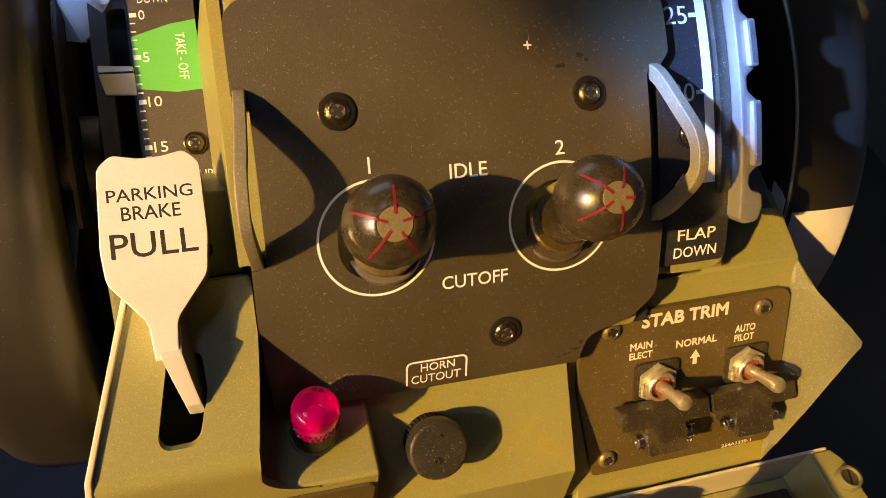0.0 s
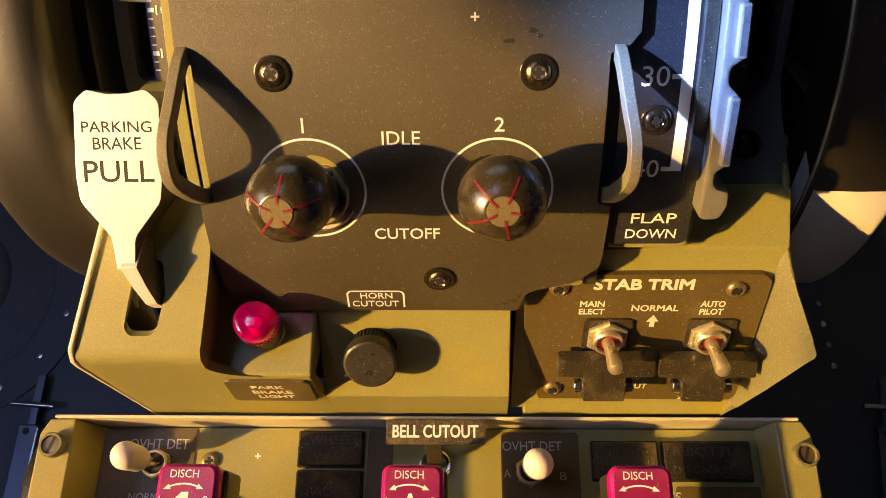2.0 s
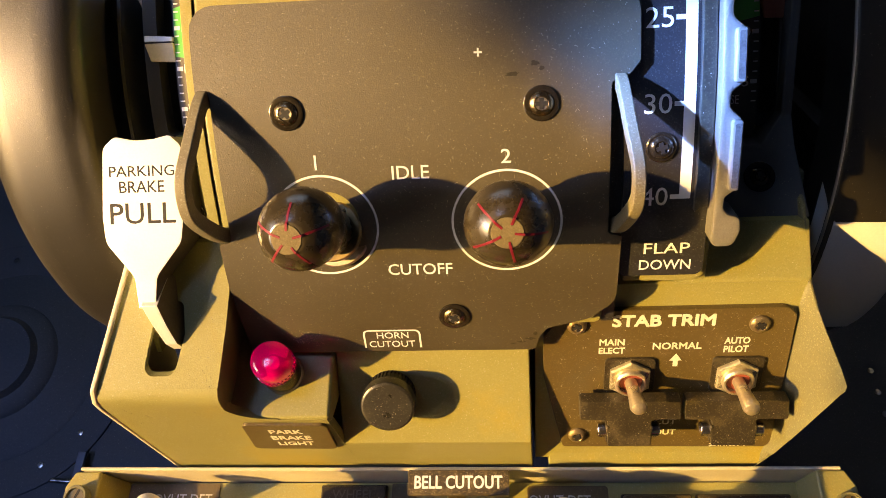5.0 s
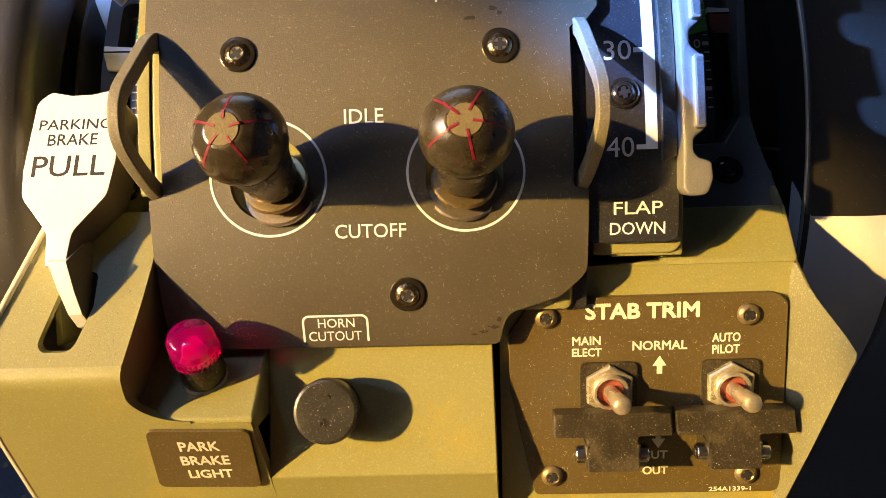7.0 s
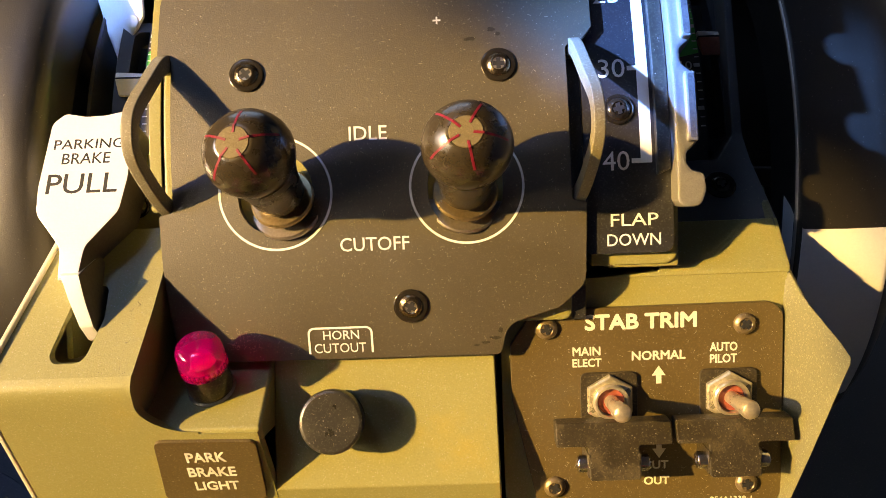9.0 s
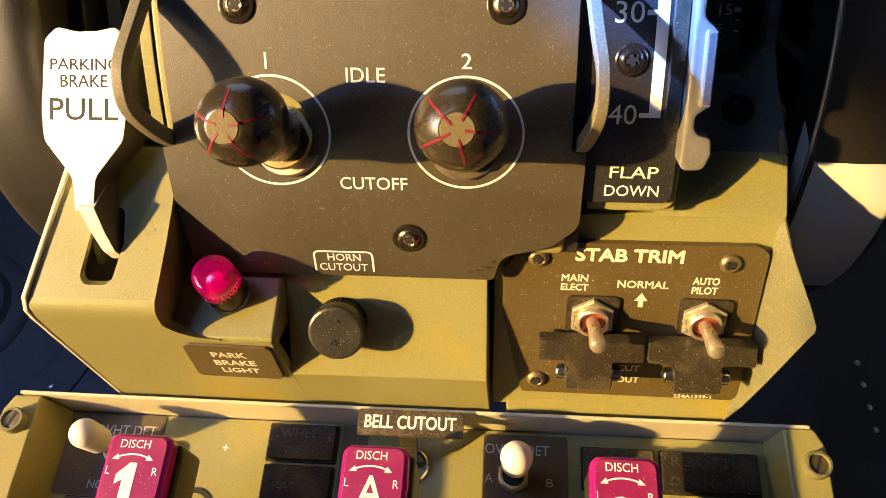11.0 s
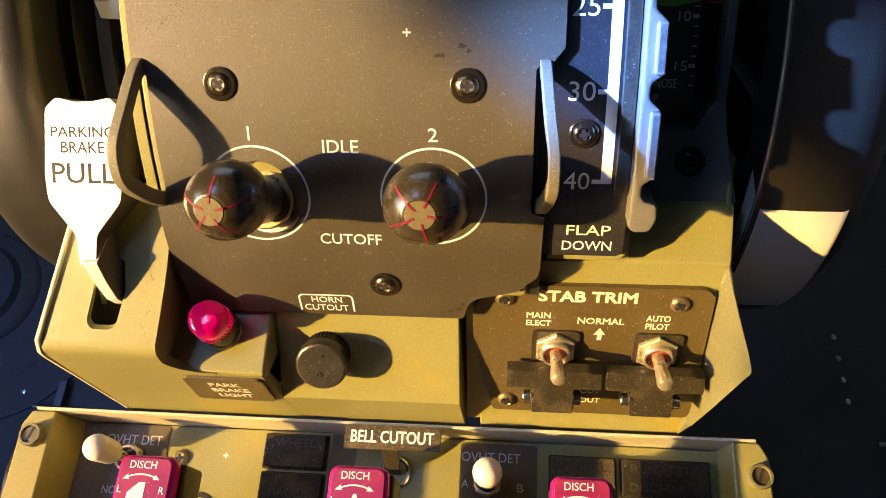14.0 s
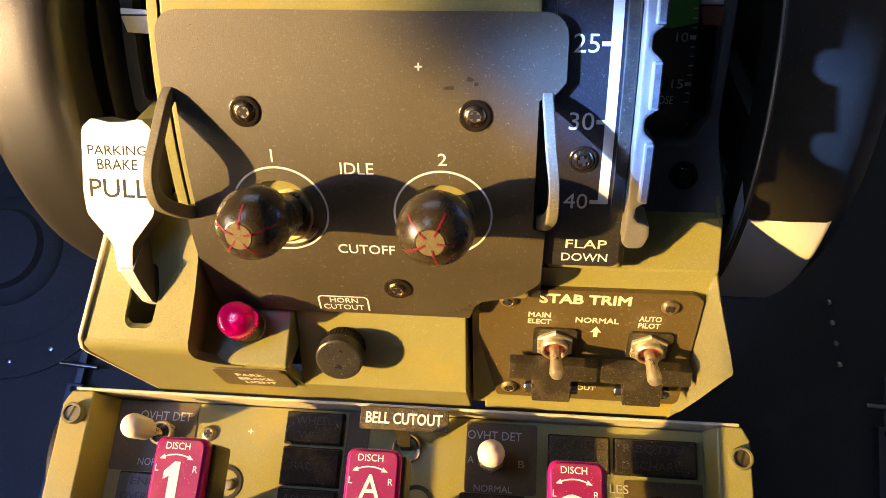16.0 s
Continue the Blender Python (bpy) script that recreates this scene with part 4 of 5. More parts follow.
for k in range(30):
    part("lens_bead", move(block(7.2, 7.75, -0.35, 0.35, 16.9, 19.4, 0.0), m @ Matrix.Rotation(math.tau * k / 30, 4, "Z")), PINK, cap)
# Bright pink core added inside to imitate light gathered in the lens.
part("reflector", move(lathe([(0, 16.75), (6.4, 16.75), (6.4, 17.3), (3.0, 17.6), (2.2, 19.5), (0, 20.0)], 24), m), LENS_CORE, cap)

horn = thing("horn_cutout_button", "round black horn cutout push button on the olive housing", "button", at=(-17.6, -113.8, -9.4), rot=(-8, 0, 0))
part("cap", lathe([(7.8, 6.0), (9.8, 6.4), (10.3, 6.9), (10.3, 11.1), (10.0, 11.8), (9.3, 12.2), (9.0, 12.25), (0, 12.3)], 56), BUTTON, horn)
part("shaft", lathe([(9.4, -2), (9.4, 0.6), (8.8, 1.0), (8.8, 7)], 40), DARK, horn)
for k in range(40):
    a = 2 * math.pi * k / 40
    part("knurl", move(block(8.6, 9.5, -0.3, 0.3, 0.4, 6.2, 0), Matrix.Rotation(a, 4, "Z")), DARK, horn)

# ---- stab trim switch panel ----
STAB = P @ pose(0, -100.6 * MM, -13.7 * MM, math.degrees(math.atan(0.1)), 0, 0)


def sv(y):
    """From the plan's y to the panel's own."""
    return (y + 100.6) * 1.005


stab = thing("stab_trim_panel", "brown-black stab trim switch panel with cream lettering, dusty", "panel", base=STAB)
ol = loop_round([(48.5, sv(-80.5), 3), (129.0, sv(-80.2), 5), (132.4, sv(-84), 2), (132.6, sv(-146), 5), (131, sv(-149.6), 4), (49.5, sv(-149.0), 2), (41.4, sv(-111), 2), (41.4, sv(-92), 4), (47, sv(-84), 3)], 2)
part("plaque", prism(ol, -2.6, 0, 0.35), PLAQUE, stab)
for word, x0, x1, y0, y1, wt in (("STAB TRIM", 66.4, 103.8, -87.9, -82.4, 0.05), ("MAIN", 62.2, 71.6, -96.4, -93.4, 0.035), ("ELECT", 62.1, 71.9, -100.3, -97.4, 0.035),
                                 ("NORMAL", 82.0, 100.0, -98.6, -95.4, 0.035), ("AUTO", 108.0, 117.3, -96.4, -93.3, 0.035), ("PILOT", 108.1, 117.2, -100.4, -97.3, 0.035), ("CUT", 85.6, 94.2, -136.8, -133.8, 0.035),
                                 ("OUT", 85.8, 94.5, -142.4, -139.4, 0.035), ("254A1339-1", 108.4, 122.6, -149.0, -147.4, 0.03)):
    part("lettering", bold(word, x0, x1, sv(y0), sv(y1), 0.02, wt), CREAM, stab, "cream lettering")
for flip, y in ((1, -100.6), (-1, -133.0)):
    bm = prism([(91 - 0.9, sv(y) - flip * 6.2), (91 + 0.9, sv(y) - flip * 6.2), (91 + 0.9, sv(y) - flip * 3.4), (91 + 2.3, sv(y) - flip * 3.4), (91, sv(y)), (91 - 2.3, sv(y) - flip * 3.4), (91 - 0.9, sv(y) - flip * 3.4)], 0.02, 0.14)
    part("arrow", bm, CREAM, stab, "cream arrow")
for x, y, spin in ((53.6, -86.6, 15), (119.5, -87.2, 40), (55.2, -142.0, 70), (120.6, -142.6, 10)):
    screw(stab, Matrix.Translation((x, sv(y), 0)), 3.7, 0, BROWN_SCREW, spin=spin, recess=DARK)


def toggle(x, y, base, lean, label, group, tip_r=2.95, length=19.0, cap=None, nut_r=8.6):
    ob = thing("toggle_switch", label, "switch", base=base, at=(x, y, 0), group=group)
    part("nut", move(lathe([(5.6, 0), (nut_r, 0), (nut_r, 2.6), (nut_r - 0.7, 3.2), (5.6, 3.3)], 6), Matrix.Rotation(radians(30), 4, "Z")), ZINC, ob, "hexagonal steel nut", smooth=25)
    part("bushing", lathe([(4.6, 0), (6.0, 0), (6.0, 5.0), (5.5, 5.6), (4.8, 5.6), (4.6, 3.2), (0, 3.0)], 36), BAT, ob, "threaded bushing")
    part("paint", lathe([(4.4, 3.2), (4.4, 3.9), (0, 4.3)], 24), ORANGE if cap is None else DARK, ob, "red paint in the bushing" if cap is None else "")
    m = Matrix.Translation((0, 0, 3.0)) @ Vector(lean).normalized().to_track_quat("Z", "Y").to_matrix().to_4x4()
    L = length
    prof = [(2.3, 0), (2.3, 4), (2.5, 9), (tip_r, L - 4), (tip_r + 0.15, L - 2), (tip_r - 0.3, L - 0.6), (tip_r * 0.6, L), (0, L + 0.15)]
    part("bat", move(lathe(prof, 28), m), BAT if cap is None else CHROME, ob, "tapered steel toggle bat")
    if cap is not None:
        r = cap
        prof = [(2.4, L - 11.5), (r * 0.80, L - 11.0), (r * 0.90, L - 9.5), (r * 0.97, L - 3)] + [(r * math.sin(radians(a)), L + r * math.cos(radians(a))) for a in range(96, -1, -12)]
        part("cap", move(lathe(prof, 36), m), IVORY, ob, "ivory round cap")
    return ob


toggle(74.1, sv(-111.2), STAB, (0.04, 0.07, 1), "steel toggle switch for main electric stab trim, set to normal", "stab trim switches", length=17.4)
toggle(113.9, sv(-111.2), STAB, (0.03, 0.07, 1), "steel toggle switch for autopilot stab trim, set to normal", "stab trim switches", length=18.2)


def guard(x0, x1, s0, s1, label, tx=73.4):
    ob = thing("switch_guard", label, "switch guard", base=STAB, group="stab trim switch guards")
    y0, y1, y2 = sv(-116.6), sv(-124.0), sv(-134.3)
    bm = prism(loop_round([(x0, y0), (x1, y0), (x1, y1), (s1, y1), (s1, y2), (s0, y2), (s0, y1), (x0, y1)], 0.8, 3), -5.2, 0.0, 0.7)
    for v in bm.verts:
        v.co.z += 8.8 + 0.32 * (y0 - v.co.y)
    part("flap", bm, COVER, ob)
    part("back", prism(loop_round([(tx - 8.8, sv(-119)), (tx + 10.2, sv(-119)), (tx + 10.2, sv(-102.2)), (tx - 8.8, sv(-102.2))], 2.0, 4), 0.02, 1.2, 0.3), COVER, ob, "flat black switch backing")
    for x, way in ((s0 - 1.6, -1), (s1 + 1.6, 1)):
        m = Matrix.Translation((x, sv(-130.2), 9.2)) @ Matrix.Rotation(radians(90 * way), 4, "Y")
        pin = part("pivot", move(lathe([(0, -2.0), (2.9, -2.0), (2.9, 1.2), (2.5, 1.8), (1.0, 1.9), (0.9, 1.4), (0, 1.4)], 20), m), CHROME, ob, "steel pivot pin")
        part("ear", block(x - way * 1.7 - 0.5, x - way * 1.7 + 0.5, sv(-134), sv(-126), 0.05, 12.4, 0.4), COVER, ob, "black hinge ear")
    part("hinge", block(s0 + 1.5, s1 - 1.5, sv(-133.8), sv(-119), 0.05, 7.0, 0.4), COVER, ob)


guard(54.8, 92.8, 65.2, 81.8, "black lifted switch guard beneath the main electric toggle, dusty")
guard(94.2, 132.4, 104.2, 120.7, "black lifted switch guard beneath the autopilot toggle, dusty", 113.4)

# loose dust on the flat faces
part("dust", bend(fibres(1800, (-64, 60, -54, 70), 0.02, 3), R_PLATE, 60), DUST, plate, "fine dust and lint", kind="stuff")
part("dust", fibres(950, (44, 134, -47, 18), 0.02, 4), DUST, stab, "fine dust and lint", kind="stuff")
part("dust", bend(fibres(110, (-52, -40, -52, -45), 0.02, 9), R_PLATE, 60), DUST, plate, "pale scuff of dust", kind="stuff")
part("dust", fibres(36, (-6.6, 6.6, -6.6, 6.6), 12.28, 12), DUST, horn, "fine dust and lint", kind="stuff")
for n, area, rise, seed in ((70, (-85, -76, -92, -66), top_z, 13), (300, (-112, -80, -160, -104), front_z, 14), (260, (-34, 33, -134, -92), lambda y: -6.0 - 0.142 * (y + 136.2), 15)):
    bm = fibres(n, area, 0.05, seed)
    for v in bm.verts:
        v.co.z += rise(v.co.y)
    part("dust", bm, SPECK, house, "fine dust and lint", kind="stuff")
rnd = random.Random(21)
for x, y, wide, tall in ((31.5, 47.5, 2.4, 0.9), (38.5, 50.5, 1.6, 1.0), (40.5, 49.0, 1.0, 0.7), (36.2, -50.5, 2.0, 0.8), (33.0, -52.2, 1.8, 0.6), (38.0, -48.0, 0.9, 1.1), (30.0, -53.0, 1.2, 0.4)):
    ring = [(x + wide * math.cos(a) * rnd.uniform(0.55, 1.1), y + tall * math.sin(a) * rnd.uniform(0.55, 1.1)) for a in [math.tau * k / 16 for k in range(16)]]
    part("smudge", bend(prism(ring, 0.005, 0.03), R_PLATE, 60), SMUDGE, plate, "dark worn smudge")

# ---- fire panel on the pedestal ----
FP = P @ pose(0, -188 * MM, -14 * MM, -55, 0, 0)
fire = thing("fire_control_unit", "grey-olive fire protection panel with raised painted side rails", "panel", base=FP)
part("deck", block(-147, 152, -95, 18, -4, 0, 0.3), OLIVE, fire)
for side, x0, x1, xi in ((-1, -166, -151, -146.5), (1, 151.5, 166.5, 150.0)):
    a, b = (x0, x1) if side < 0 else (x1, x0)
    bm = shell([[(a, -95, 21), (b, -95, 21), (xi, -95, 0.2), (xi, -95, -8), (a, -95, -8)],
                [(a, 12, 21), (b, 12, 21), (xi, 12, 0.2), (xi, 12, -8), (a, 12, -8)],
                [(a + side * -3.5, 18.4, 21), (b, 18.4, 21), (xi, 18.4, 0.2), (xi, 18.4, -8), (a + side * -3.5, 18.4, -8)]], 1.0)
    part("side_rail", bm, OLIVE, fire)
part("lip", shell([[(-160, 18.6, 22.4), (-160, 20.0, 22.4), (-160, 20.0, -20), (-160, 18.6, -20)], [(-40, 18.6, 20.5), (-40, 20.0, 20.5), (-40, 20.0, -20), (-40, 18.6, -20)],
                   [(162, 18.6, 20.5), (162, 20.0, 20.5), (162, 20.0, -20), (162, 18.6, -20)]], 0.4), RIM, fire, "pale worn upper lip")
part("dark_field", prism(loop_round([(-146.4, 17.6), (-104, 17.6), (-104, -17.4), (-146.4, -17.4)], 1.5), 0.02, 0.5), PLAQUE, fire, "dark label field")
part("dark_field", prism(loop_round([(35.0, 16.4), (70.0, 16.4), (70.0, -17.2), (35.0, -17.2)], 1.5), 0.02, 0.5), PLAQUE, fire, "dark label field")
part("dark_field", prism(loop_round([(-25.0, 17.4), (-14, 17.4), (-14, -60), (-27.0, -60)], 0.5), 0.02, 0.5), PLAQUE, fire, "dark label field")
part("dark_field", prism(loop_round([(112.0, -7.0), (149, -7.0), (149, -60), (112.0, -60)], 0.8), 0.02, 0.5), PLAQUE, fire, "dark label field")
for word, x0, x1, y0, y1 in (("OVHT DET", -134.4, -107.2, 8.4, 12.9), ("B", -110.4, -108.0, -3.6, 0.2), ("NORMAL", -131.4, -113.0, -14.4, -10.8), ("TEST", -131.0, -117, -40.5, -36.4),
                             ("OVHT DET", 35.6, 62.4, 8.2, 12.4), ("A", 36.0, 39.2, -3.4, 0.0), ("B", 61.0, 64.0, -4.4, -1.0), ("NORMAL", 39.8, 58.4, -16.6, -13.4),
                             ("1", 114.8, 115.4, -24.6, -20.4), ("2", 140.2, 143.2, -24.4, -20.4), ("BOTTLES", 88.0, 114.0, -13.4, -9.4), ("T", 107.8, 110.6, -18.6, -15.0), ("E", 107.9, 110.6, -24, -20.4), ("S", 107.8, 110.6, -29.4, -25.8), ("T", 107.8, 110.6, -34.8, -31.2)):
    part("lettering", letters(word, x0, x1, y0, y1, 0.52, 0.0), FADED if x0 < -100 or x0 > 30 else WHITE, fire, "grey-white lettering")
part("index_cross", prism([p + Vector((-75.2, 5.4)) for p in cross_shape(1.3, 0.32)], 0.02, 0.14), WHITE, fire)
screw(fire, Matrix.Translation((-96.7, 3.0, 0)), 4.0, 0, spin=10, material=DULL)
for x, y in ((-84.5, -20.4), (12.0, -24.0), (100, -24)):
    part("pull_hole", shift(lathe([(8.6, 0.02), (8.6, 0.5), (6.6, 0.6), (6.2, -2), (0, -2.2)], 36), x, y, 0), DARK, fire)
    part("pull_pin", shift(lathe([(2.6, -2), (2.6, 1.6), (2.0, 2.2), (0, 2.3)], 20), x + 2.2, y - 1.0, 0), DULL, fire, "dull steel pin in the hole")
for x, y, w in ((-158.4, 6.8, 21), (-161.5, -44.0, 21), (161.2, 4.0, 21), (161.8, -47, 21)):
    f = part("fastener", shift(lathe([(5.2, 0), (5.2, 3.6), (4.8, 4.2), (3.9, 4.2), (3.7, 3.0), (0, 3.0)], 28), x, y, w), OLIVE_DARK, fire, "slotted quarter-turn fastener")
    part("slot", shift(move(block(-3.4, 3.4, -0.55, 0.55, 2.9, 3.35, 0), Matrix.Rotation(radians(70), 4, "Z")), x, y, w), DARK, f)
    part("stud", shift(lathe([(0, 2.8), (3.5, 2.8), (3.4, 3.2), (0, 3.25)], 24), x, y, w), BRASS, f)


def annunciator(x0, x1, y0, y1, words, label, material=None):
    ob = thing("annunciator_light", label, "indicator light", base=FP, group="annunciator lights")
    part("bezel", prism(loop_round([(x0 - 0.8, y0 - 0.8), (x1 + 0.8, y0 - 0.8), (x1 + 0.8, y1 + 0.8), (x0 - 0.8, y1 + 0.8)], 0.8, 3), 0.3, 1.8, 0.3), LEGEND, ob)
    part("lens", prism(loop_round([(x0, y0), (x1, y0), (x1, y1), (x0, y1)], 0.8, 3), 1.8, 4.0, 0.6), material or LEGEND, ob)
    n = len(words)
    for k, word in enumerate(words):
        mid = y1 - (y1 - y0) * (k + 0.5) / n
        half = min((x1 - x0) * 0.42, 1.9 * len(word))
        cx = (x0 + x1) / 2
        part("legend", letters(word, cx - half, cx + half, mid - 1.9, mid + 1.9, 4.01, 0.0), GHOST, ob, "unlit legend")


DUSTY = mat("dusty_grey_annunciator", (0.085, 0.08, 0.066), 0.5, grain=1000, bump=0.25, dust=0.6, vary=0.2)
annunciator(-138.2, -106.0, -33.2, -18.6, ("ENG 1", "OVERHEAT"), "dusty unlit ENG 1 OVERHEAT light", DUSTY)
annunciator(-56.0, -27.6, 1.2, 15.8, ("WHEEL", "WELL"), "unlit black WHEEL WELL light, barely legible")
annunciator(-56.0, -27.6, -18.8, -1.6, ("FAULT",), "unlit black FAULT light, barely legible")
annunciator(-56.0, -27.6, -38.8, -21.6, ("APU DET", "INOP"), "unlit black APU DET INOP light, barely legible")
annunciator(76.0, 104.4, -4.2, 11.8, ("APU BOTTLE", "DISCHARGE"), "dusty unlit bottle discharge light", mat("dusty_black_annunciator", (0.075, 0.058, 0.026), 0.55, grain=1000, bump=0.5, dust=1.0, vary=0.35, glitter=0.5))
annunciator(107.6, 145.6, -4.2, 11.8, ("R BOTTLE", "DISCHARGE"), "unlit black bottle discharge light in shade")
block_ob = thing("annunciator_light", "unlit black light block below the detector switch", "indicator light", base=FP, group="annunciator lights")
part("lens", block(33.4, 64.6, -40, -17.8, 0.3, 8.0, 0.8), LEGEND, block_ob)

toggle(-120.5, 1.6, FP, (-0.24, 0.04, 1), "ivory-capped overheat detector toggle switch leaning sideways", "overheat detector switches", 2.2, 22.0, 6.0, 7.0)
toggle(47.6, -1.0, FP, (0.02, -0.01, 1), "ivory-capped overheat detector toggle switch standing upright", "overheat detector switches", 2.2, 31.0, 6.2, 7.0)

bell = thing("bell_cutout_switch", "black BELL CUTOUT switch with a white-lettered paddle", "switch", base=FP)
part("paddle", prism(loop_round([(-15.2, 7.8), (27.2, 7.8), (27.2, 18.2), (-15.2, 18.2)], 0.8, 3), 21.0, 23.2, 0.3), DUSTY_BRONZE, bell)
part("lettering", bold("BELL CUTOUT", -12.4, 24.4, 10.4, 15.9, 23.22, 0.03), WHITE, bell, "white lettering")
part("stem", shell([[(1.5, 9, 20.4), (9, 9, 20.4), (9, 9, 23.0), (1.5, 9, 23.0)], [(2.2, 1.5, 5), (8.6, 1.5, 5), (8.6, 1.5, 9), (2.2, 1.5, 9)], [(3, 0, -2), (8, 0, -2), (8, 3, -2), (3, 3, -2)]], 0.4), COVER, bell)
part("collar", shift(lathe([(5.4, 0), (7.2, 0), (7.2, 1.6), (6.4, 2.2), (5.4, 2.0)], 36), 5.4, 1.4, 0), CHROME, bell, "bright steel collar")

test = thing("bottle_test_switch", "amber-brown rotary test switch boss on the fire panel", "switch", base=FP, at=(127.6, -21.6, 0))
part("boss", lathe([(8.4, 0.4), (8.1, 3.0), (7.2, 4.2), (5.8, 4.4), (5.2, 3.0), (0, 3.0)], 9), LENS, test)
part("bat", lathe([(0, 3), (2.6, 3), (3.0, 9), (2.2, 11.0), (0, 11.4)], 20), CHROME, test)


def arrow_arc(cx, cy, r, half, h):
    bm = bmesh.new()
    rows = []
    for k in range(17):
        a = radians(90 + half - 2 * half * k / 16)
        rows.append([bm.verts.new((cx + (r + d) * math.cos(a), cy + (r + d) * math.sin(a), h)) for d in (-0.3, 0.3)])
    for r0, r1 in zip(rows, rows[1:]):
        bm.faces.new((r0[0], r0[1], r1[1], r1[0]))
    for s in (-1, 1):
        a = radians(90 + s * half)
        p = Vector((cx + r * math.cos(a), cy + r * math.sin(a), h))
        way = Vector((-math.sin(a), math.cos(a), 0)) * s
        out = Vector((math.cos(a), math.sin(a), 0))
        bm.faces.new([bm.verts.new(p + q) for q in (out * 1.1, -out * 1.1, way * 2.6)])
    return bm


def fire_handle(cx, words, label):
    ob = thing("fire_switch", label, "fire switch", base=FP, group="fire switches")
    x0, x1 = cx - 11.6, cx + 10.8
    part("grip", block(x0 + 0.6, x1 + 3.0, -76, -5.5, 26, 47.6, 2.0), BUTTON, ob, "black handle grip")
    part("shaft", shift(lathe([(6.2, 0.5), (6.2, 28)], 28), cx + 2, -40, 0), DARK, ob)
    part("edge", prism(loop_round([(x0, -78), (x1 + 1.6, -78), (x1 + 1.6, -4.0), (x0, -4.0)], 4, 6), 47.7, 53.2, 2.0, segments=4), FIRE_EDGE, ob, "translucent red rim")
    part("face", prism(loop_round([(x0 + 1.4, -76.6), (x1, -76.6), (x1, -5.2), (x0 + 1.4, -5.2)], 3.2, 6), 52.6, 53.6, 0.4), FIRE, ob, "magenta-red legend face")
    h = 53.62
    part("lettering", letters("DISCH", cx - 6.4, cx + 4.6, -9.4, -6.4, h, 0.004), WHITE, ob, "white lettering")
    part("turn_arrow", arrow_arc(cx - 0.8, -25.6, 14.0, 22, h + 0.05), WHITE, ob, "white turning arrow")
    part("lettering", letters("L", cx - 9.6, cx - 8.0, -18.9, -16.1, h, 0.0), WHITE, ob, "white lettering")
    part("lettering", letters("R", cx + 7.4, cx + 9.4, -18.9, -16.1, h, 0.0), WHITE, ob, "white lettering")
    for word, a, b, y0, y1, wt in words:
        if word == "1":
            bm = prism([(cx + 1.4, y0), (cx + 1.4, y1), (cx - 1.2, y1), (cx - 5.4, y1 - 4.2), (cx - 5.4, y1 - 7.6), (cx - 2.8, y1 - 6.0), (cx - 2.8, y0)], h, h + 0.12)
            part("lettering", bm, WHITE, ob, "white number")
            continue
        part("lettering", letters(word, cx + a, cx + b, y0, y1, h, wt), WHITE, ob, "white lettering")


fire_handle(-88.0, (("1", -6.6, 1.8, -40, -14.6, 0.03),), "magenta-red fire handle marked 1 with discharge arrow")
fire_handle(-2.0, (("A", -5.0, 4.4, -25.4, -14.8, 0.008), ("P", -4.0, 3.6, -38, -27.6, 0.008), ("U", -4.0, 4.0, -50.6, -40.2, 0.008)), "magenta-red fire handle marked APU with discharge arrow")
fire_handle(84.5, (("2", -7.6, 7.4, -43, -17.6, 0.03),), "magenta-red fire handle marked 2 with discharge arrow")

pedestal = thing("pedestal", "grey-olive aft pedestal under the fire panel", "pedestal", base=FP)
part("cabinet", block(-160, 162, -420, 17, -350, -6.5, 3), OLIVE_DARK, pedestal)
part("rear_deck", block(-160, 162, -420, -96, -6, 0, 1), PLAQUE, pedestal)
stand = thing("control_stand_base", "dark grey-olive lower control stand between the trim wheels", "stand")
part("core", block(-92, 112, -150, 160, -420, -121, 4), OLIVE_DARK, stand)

# ---- cockpit round it ----
def room_wall(name, x0, x1, y0, y1, z0, z1, label, hole=None):
    """A thick wall in metres; hole: the opening along its long side as (a0, a1, z0, z1)."""
    ob = tagged(new(name), label, "wall", kind="structure")
    boxes = [(x0, x1, y0, y1, z0, z1)]
    if hole:
        a0, a1, h0, h1 = hole
        if x1 - x0 > y1 - y0:
            boxes = [(x0, a0, y0, y1, z0, z1), (a1, x1, y0, y1, z0, z1), (a0, a1, y0, y1, z0, h0), (a0, a1, y0, y1, h1, z1)]
        else:
            boxes = [(x0, x1, y0, a0, z0, z1), (x0, x1, a1, y1, z0, z1), (x0, x1, a0, a1, z0, h0), (x0, x1, a0, a1, h1, z1)]
    me = join(*[block(*[c * 1000 for c in b], 0) for b in boxes])
    o = new("panelling", mesh_of("panelling", me, LINING))
    o.parent = ob
    return ob


bm = block(-1400, 1400, -1600, 1400, -60, 0, 0)
tagged(new("floor", mesh_of("floor", bm, FLOOR)), "dark grey cockpit floor covering with rivet heads", "floor", kind="structure")
ob = tagged(new("wall_left"), "unseen grey side lining, its opening cut to shade the plate's upper right", "wall", kind="structure")
frame_out = [(-1400, 0), (1200, 0), (1200, 1620), (-1400, 1620)]
# Made-up outline: its upper edge cuts the sun off plate, scale and wheel.
frame_in = [(-750, 700), (60, 700), (60, 1070), (-250, 1018), (-306, 1010), (-330, 1020), (-388, 1034), (-450, 1004), (-750, 960)]
bm = move(prism(frame_out, -800, -740, holes=(frame_in,)), Matrix(((0, 0, 1, 0), (1, 0, 0, 0), (0, 1, 0, 0), (0, 0, 0, 1))))
o = new("panelling", mesh_of("panelling", bm, LINING))
o.parent = ob
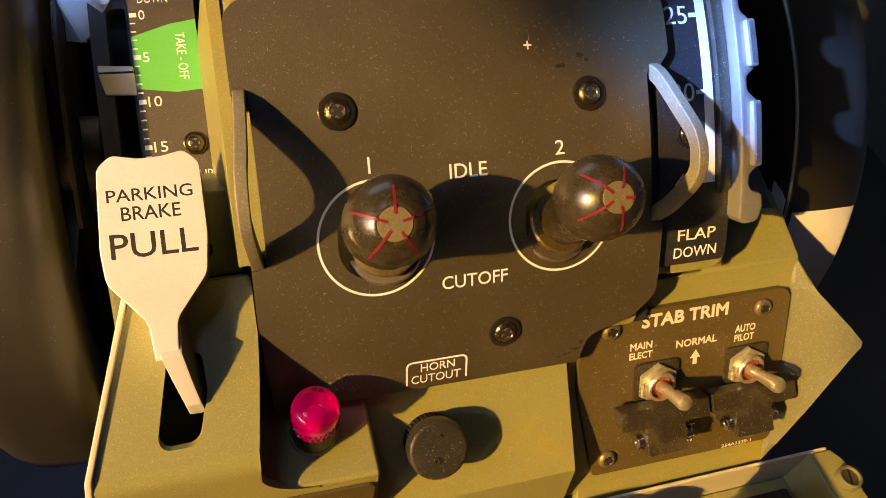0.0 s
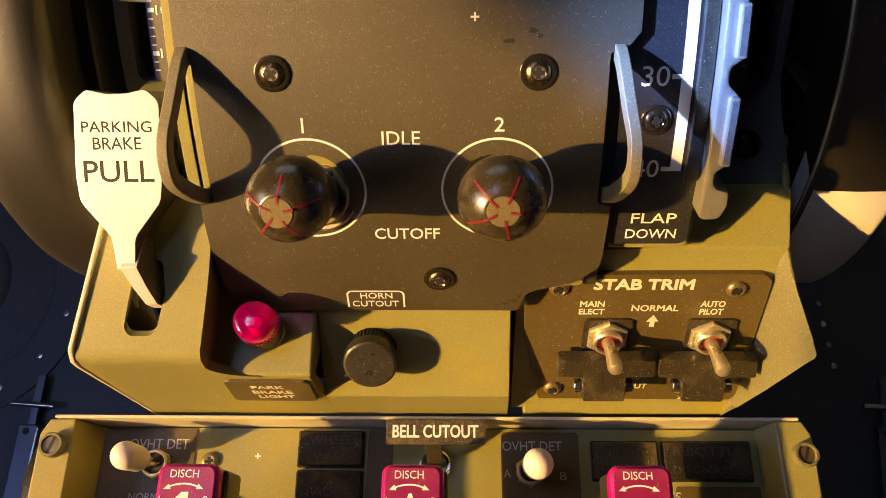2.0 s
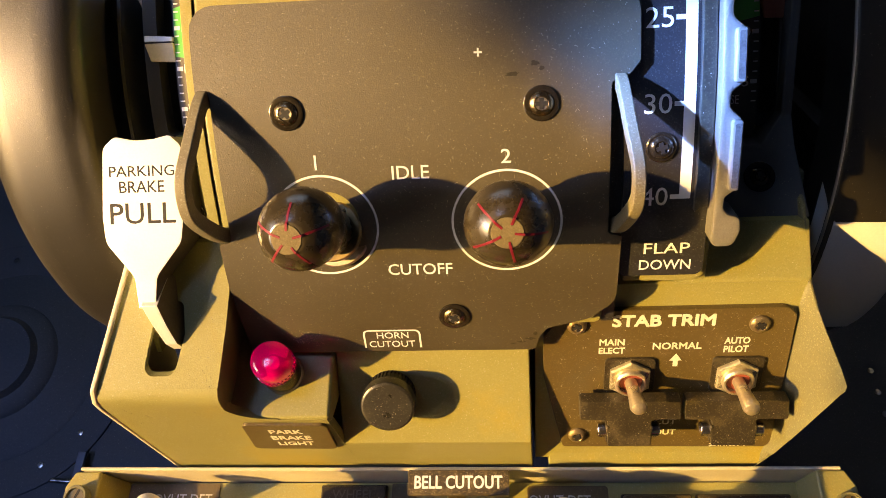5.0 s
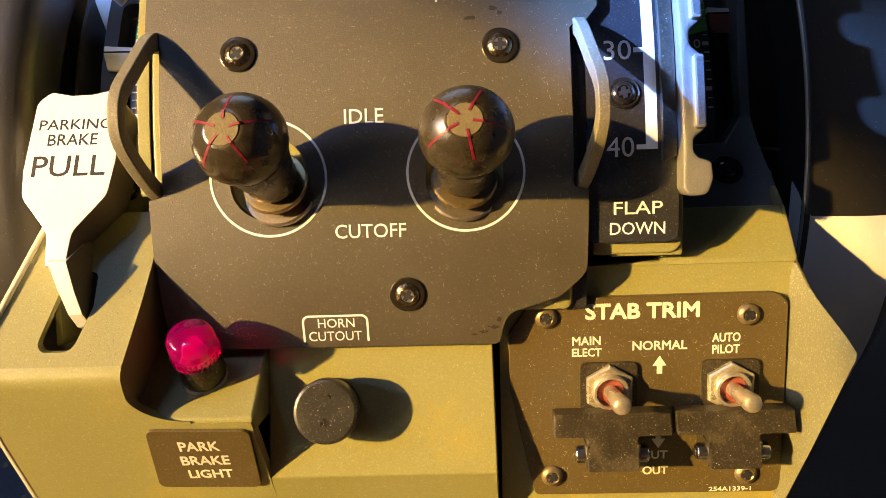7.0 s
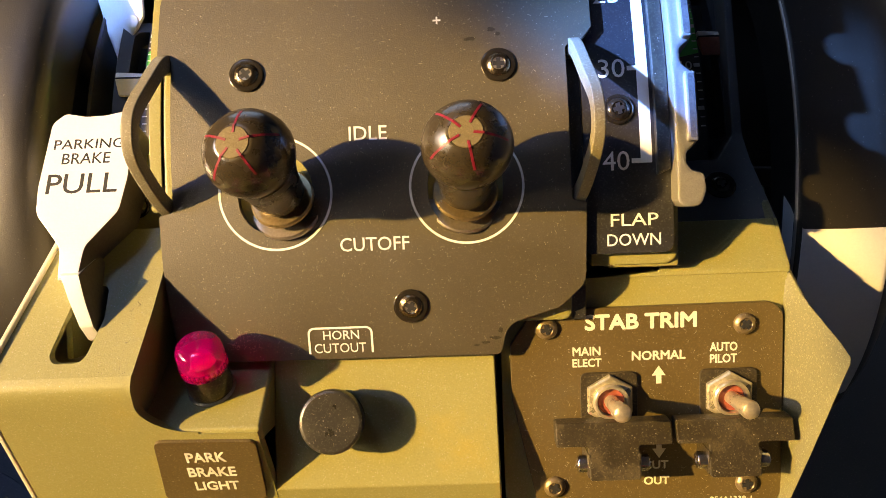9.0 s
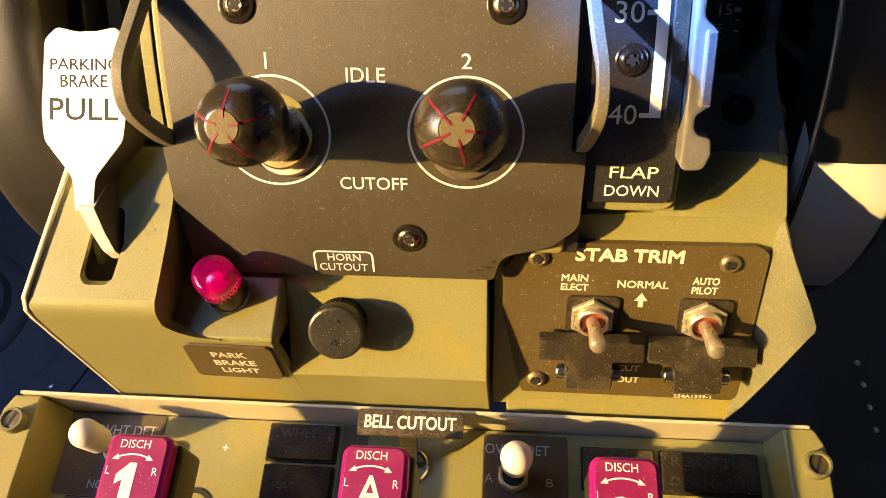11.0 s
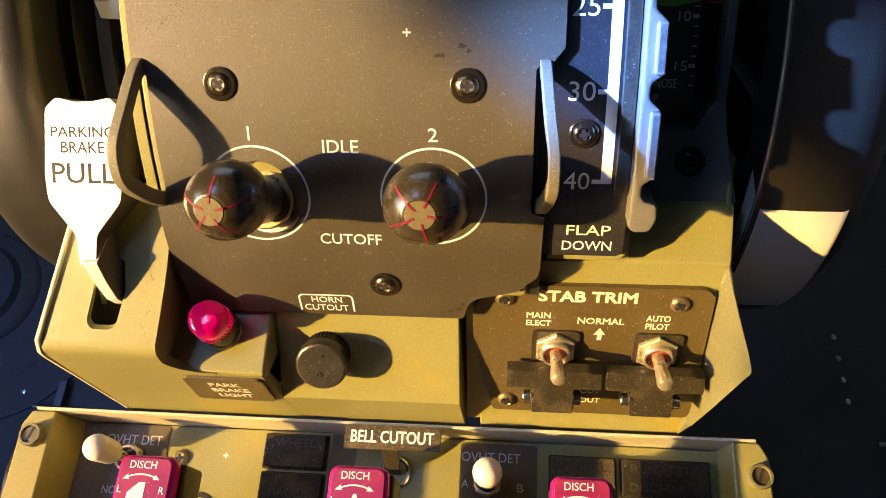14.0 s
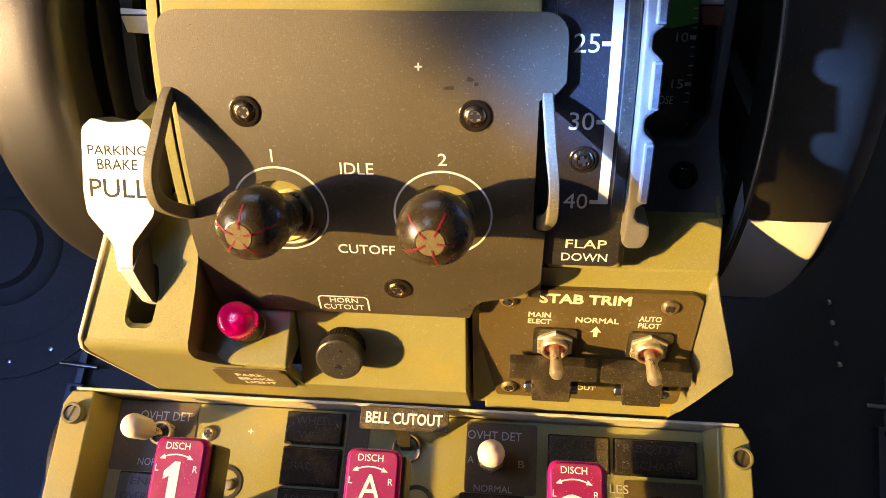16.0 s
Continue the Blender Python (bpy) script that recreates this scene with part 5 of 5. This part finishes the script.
# Unseen walls: no side window here and a narrowed windscreen keep light off this side.
room_wall("wall_right", 0.80, 0.86, -1.4, 1.2, 0, 1.62, "unseen plain grey side lining, left windowless to darken the right")
room_wall("wall_front", -0.80, 0.86, 1.2, 1.26, 0, 1.62, "unseen front bulkhead, its windscreen opening narrowed to darken the right", (-0.74, 0.12, 0.86, 1.5))
room_wall("wall_rear", -0.80, 0.86, -1.46, -1.4, 0, 1.62, "plain grey rear bulkhead")
# Unseen ceiling; its opening is made up to let the fill lamp through.
bm = prism([(-800, -1460), (860, -1460), (860, 1260), (-800, 1260)], 1620, 1680, holes=([(-620, -30), (-220, -30), (-220, 230), (-620, 230)],))
tagged(new("ceiling", mesh_of("ceiling", bm, LINING)), "unseen grey overhead lining with an opening added for the fill lamp", "ceiling", kind="structure")


def seat_rail(x, label):
    ob = thing("seat_rail", label, "rail", base=Matrix.Identity(4), at=(x, -64, 0), rot=(0, 0, -4), group="seat rails")
    part("track", block(-9, 9, -520, 0, 0, 12, 1.5), RAIL, ob)
    part("edge_strip", block(9.2, 12, -110, -2, 0, 16, 0.8), CHROME, ob)
    part("tongue", block(-3, 5, 0, 46, 6, 10, 1.0), RAIL, ob)
    part("hole", shift(lathe([(0, 12.2), (3.2, 12.2), (3.2, 11)], 20), -1, -6, 0), DARK, ob)
    part("cross_pin", move(lathe([(0, -20), (2.6, -20), (2.6, 20), (0, 20)], 16), Matrix.Translation((0, 18, 12)) @ Matrix.Rotation(radians(90), 4, "Y")), CHROME, ob)


seat_rail(-380, "bluish grey anodised seat rail on the floor")
seat_rail(402, "anodised seat rail on the dark floor")
boot = thing("column_boot", "dark round floor boot on a riveted flange plate", "boot", base=Matrix.Identity(4), at=(-478, 70, 0))
part("flange", lathe([(0, 3), (132, 3), (134, 2), (134, 0)], 72), FLOOR, boot)
part("cone", lathe([(98, 3), (94, 5), (80, 8), (76, 11), (60, 15), (56, 20), (44, 24), (40, 30), (0, 32)], 56), FLOOR, boot, "ribbed rubber boot")
for k in range(16):
    a = 2 * math.pi * k / 16 + 0.15
    part("rivet", shift(lathe([(3.4, 2.8), (2.8, 4.2), (0, 4.8)], 12), 116 * math.cos(a), 116 * math.sin(a), 0), CHROME, boot)
bracket = thing("pedestal_bracket", "dark rounded bracket hoop on the pedestal flank", "bracket", base=FP, at=(-175, -9, -28))
part("hoop", move(lathe([(31, 0), (35, 3), (35, 10), (31, 13), (26, 10), (26, 3), (31, 0)], 48), Matrix.Rotation(radians(90), 4, "Y") @ Matrix.Translation((0, 0, -4))), BUTTON, bracket)
for k in range(9):
    # a seam of four beside the starboard rail, a loose row of five on the port side
    x, y = (361 + 2 * k, 53 - 20 * k) if k < 4 else (-600 + 40 * (k - 4) + 14 * random.random(), -300 + 30 * random.random())
    o = new("floor_rivet", bpy.data.meshes["floor_rivet"] if "floor_rivet" in bpy.data.meshes else mesh_of("floor_rivet", lathe([(3.2, 0), (2.8, 1.2), (0, 1.8)], 10), CHROME))
    o.location = (x * MM, y * MM, 0)
    tagged(o, "small steel rivet head in the floor covering", "rivet", "floor rivets")
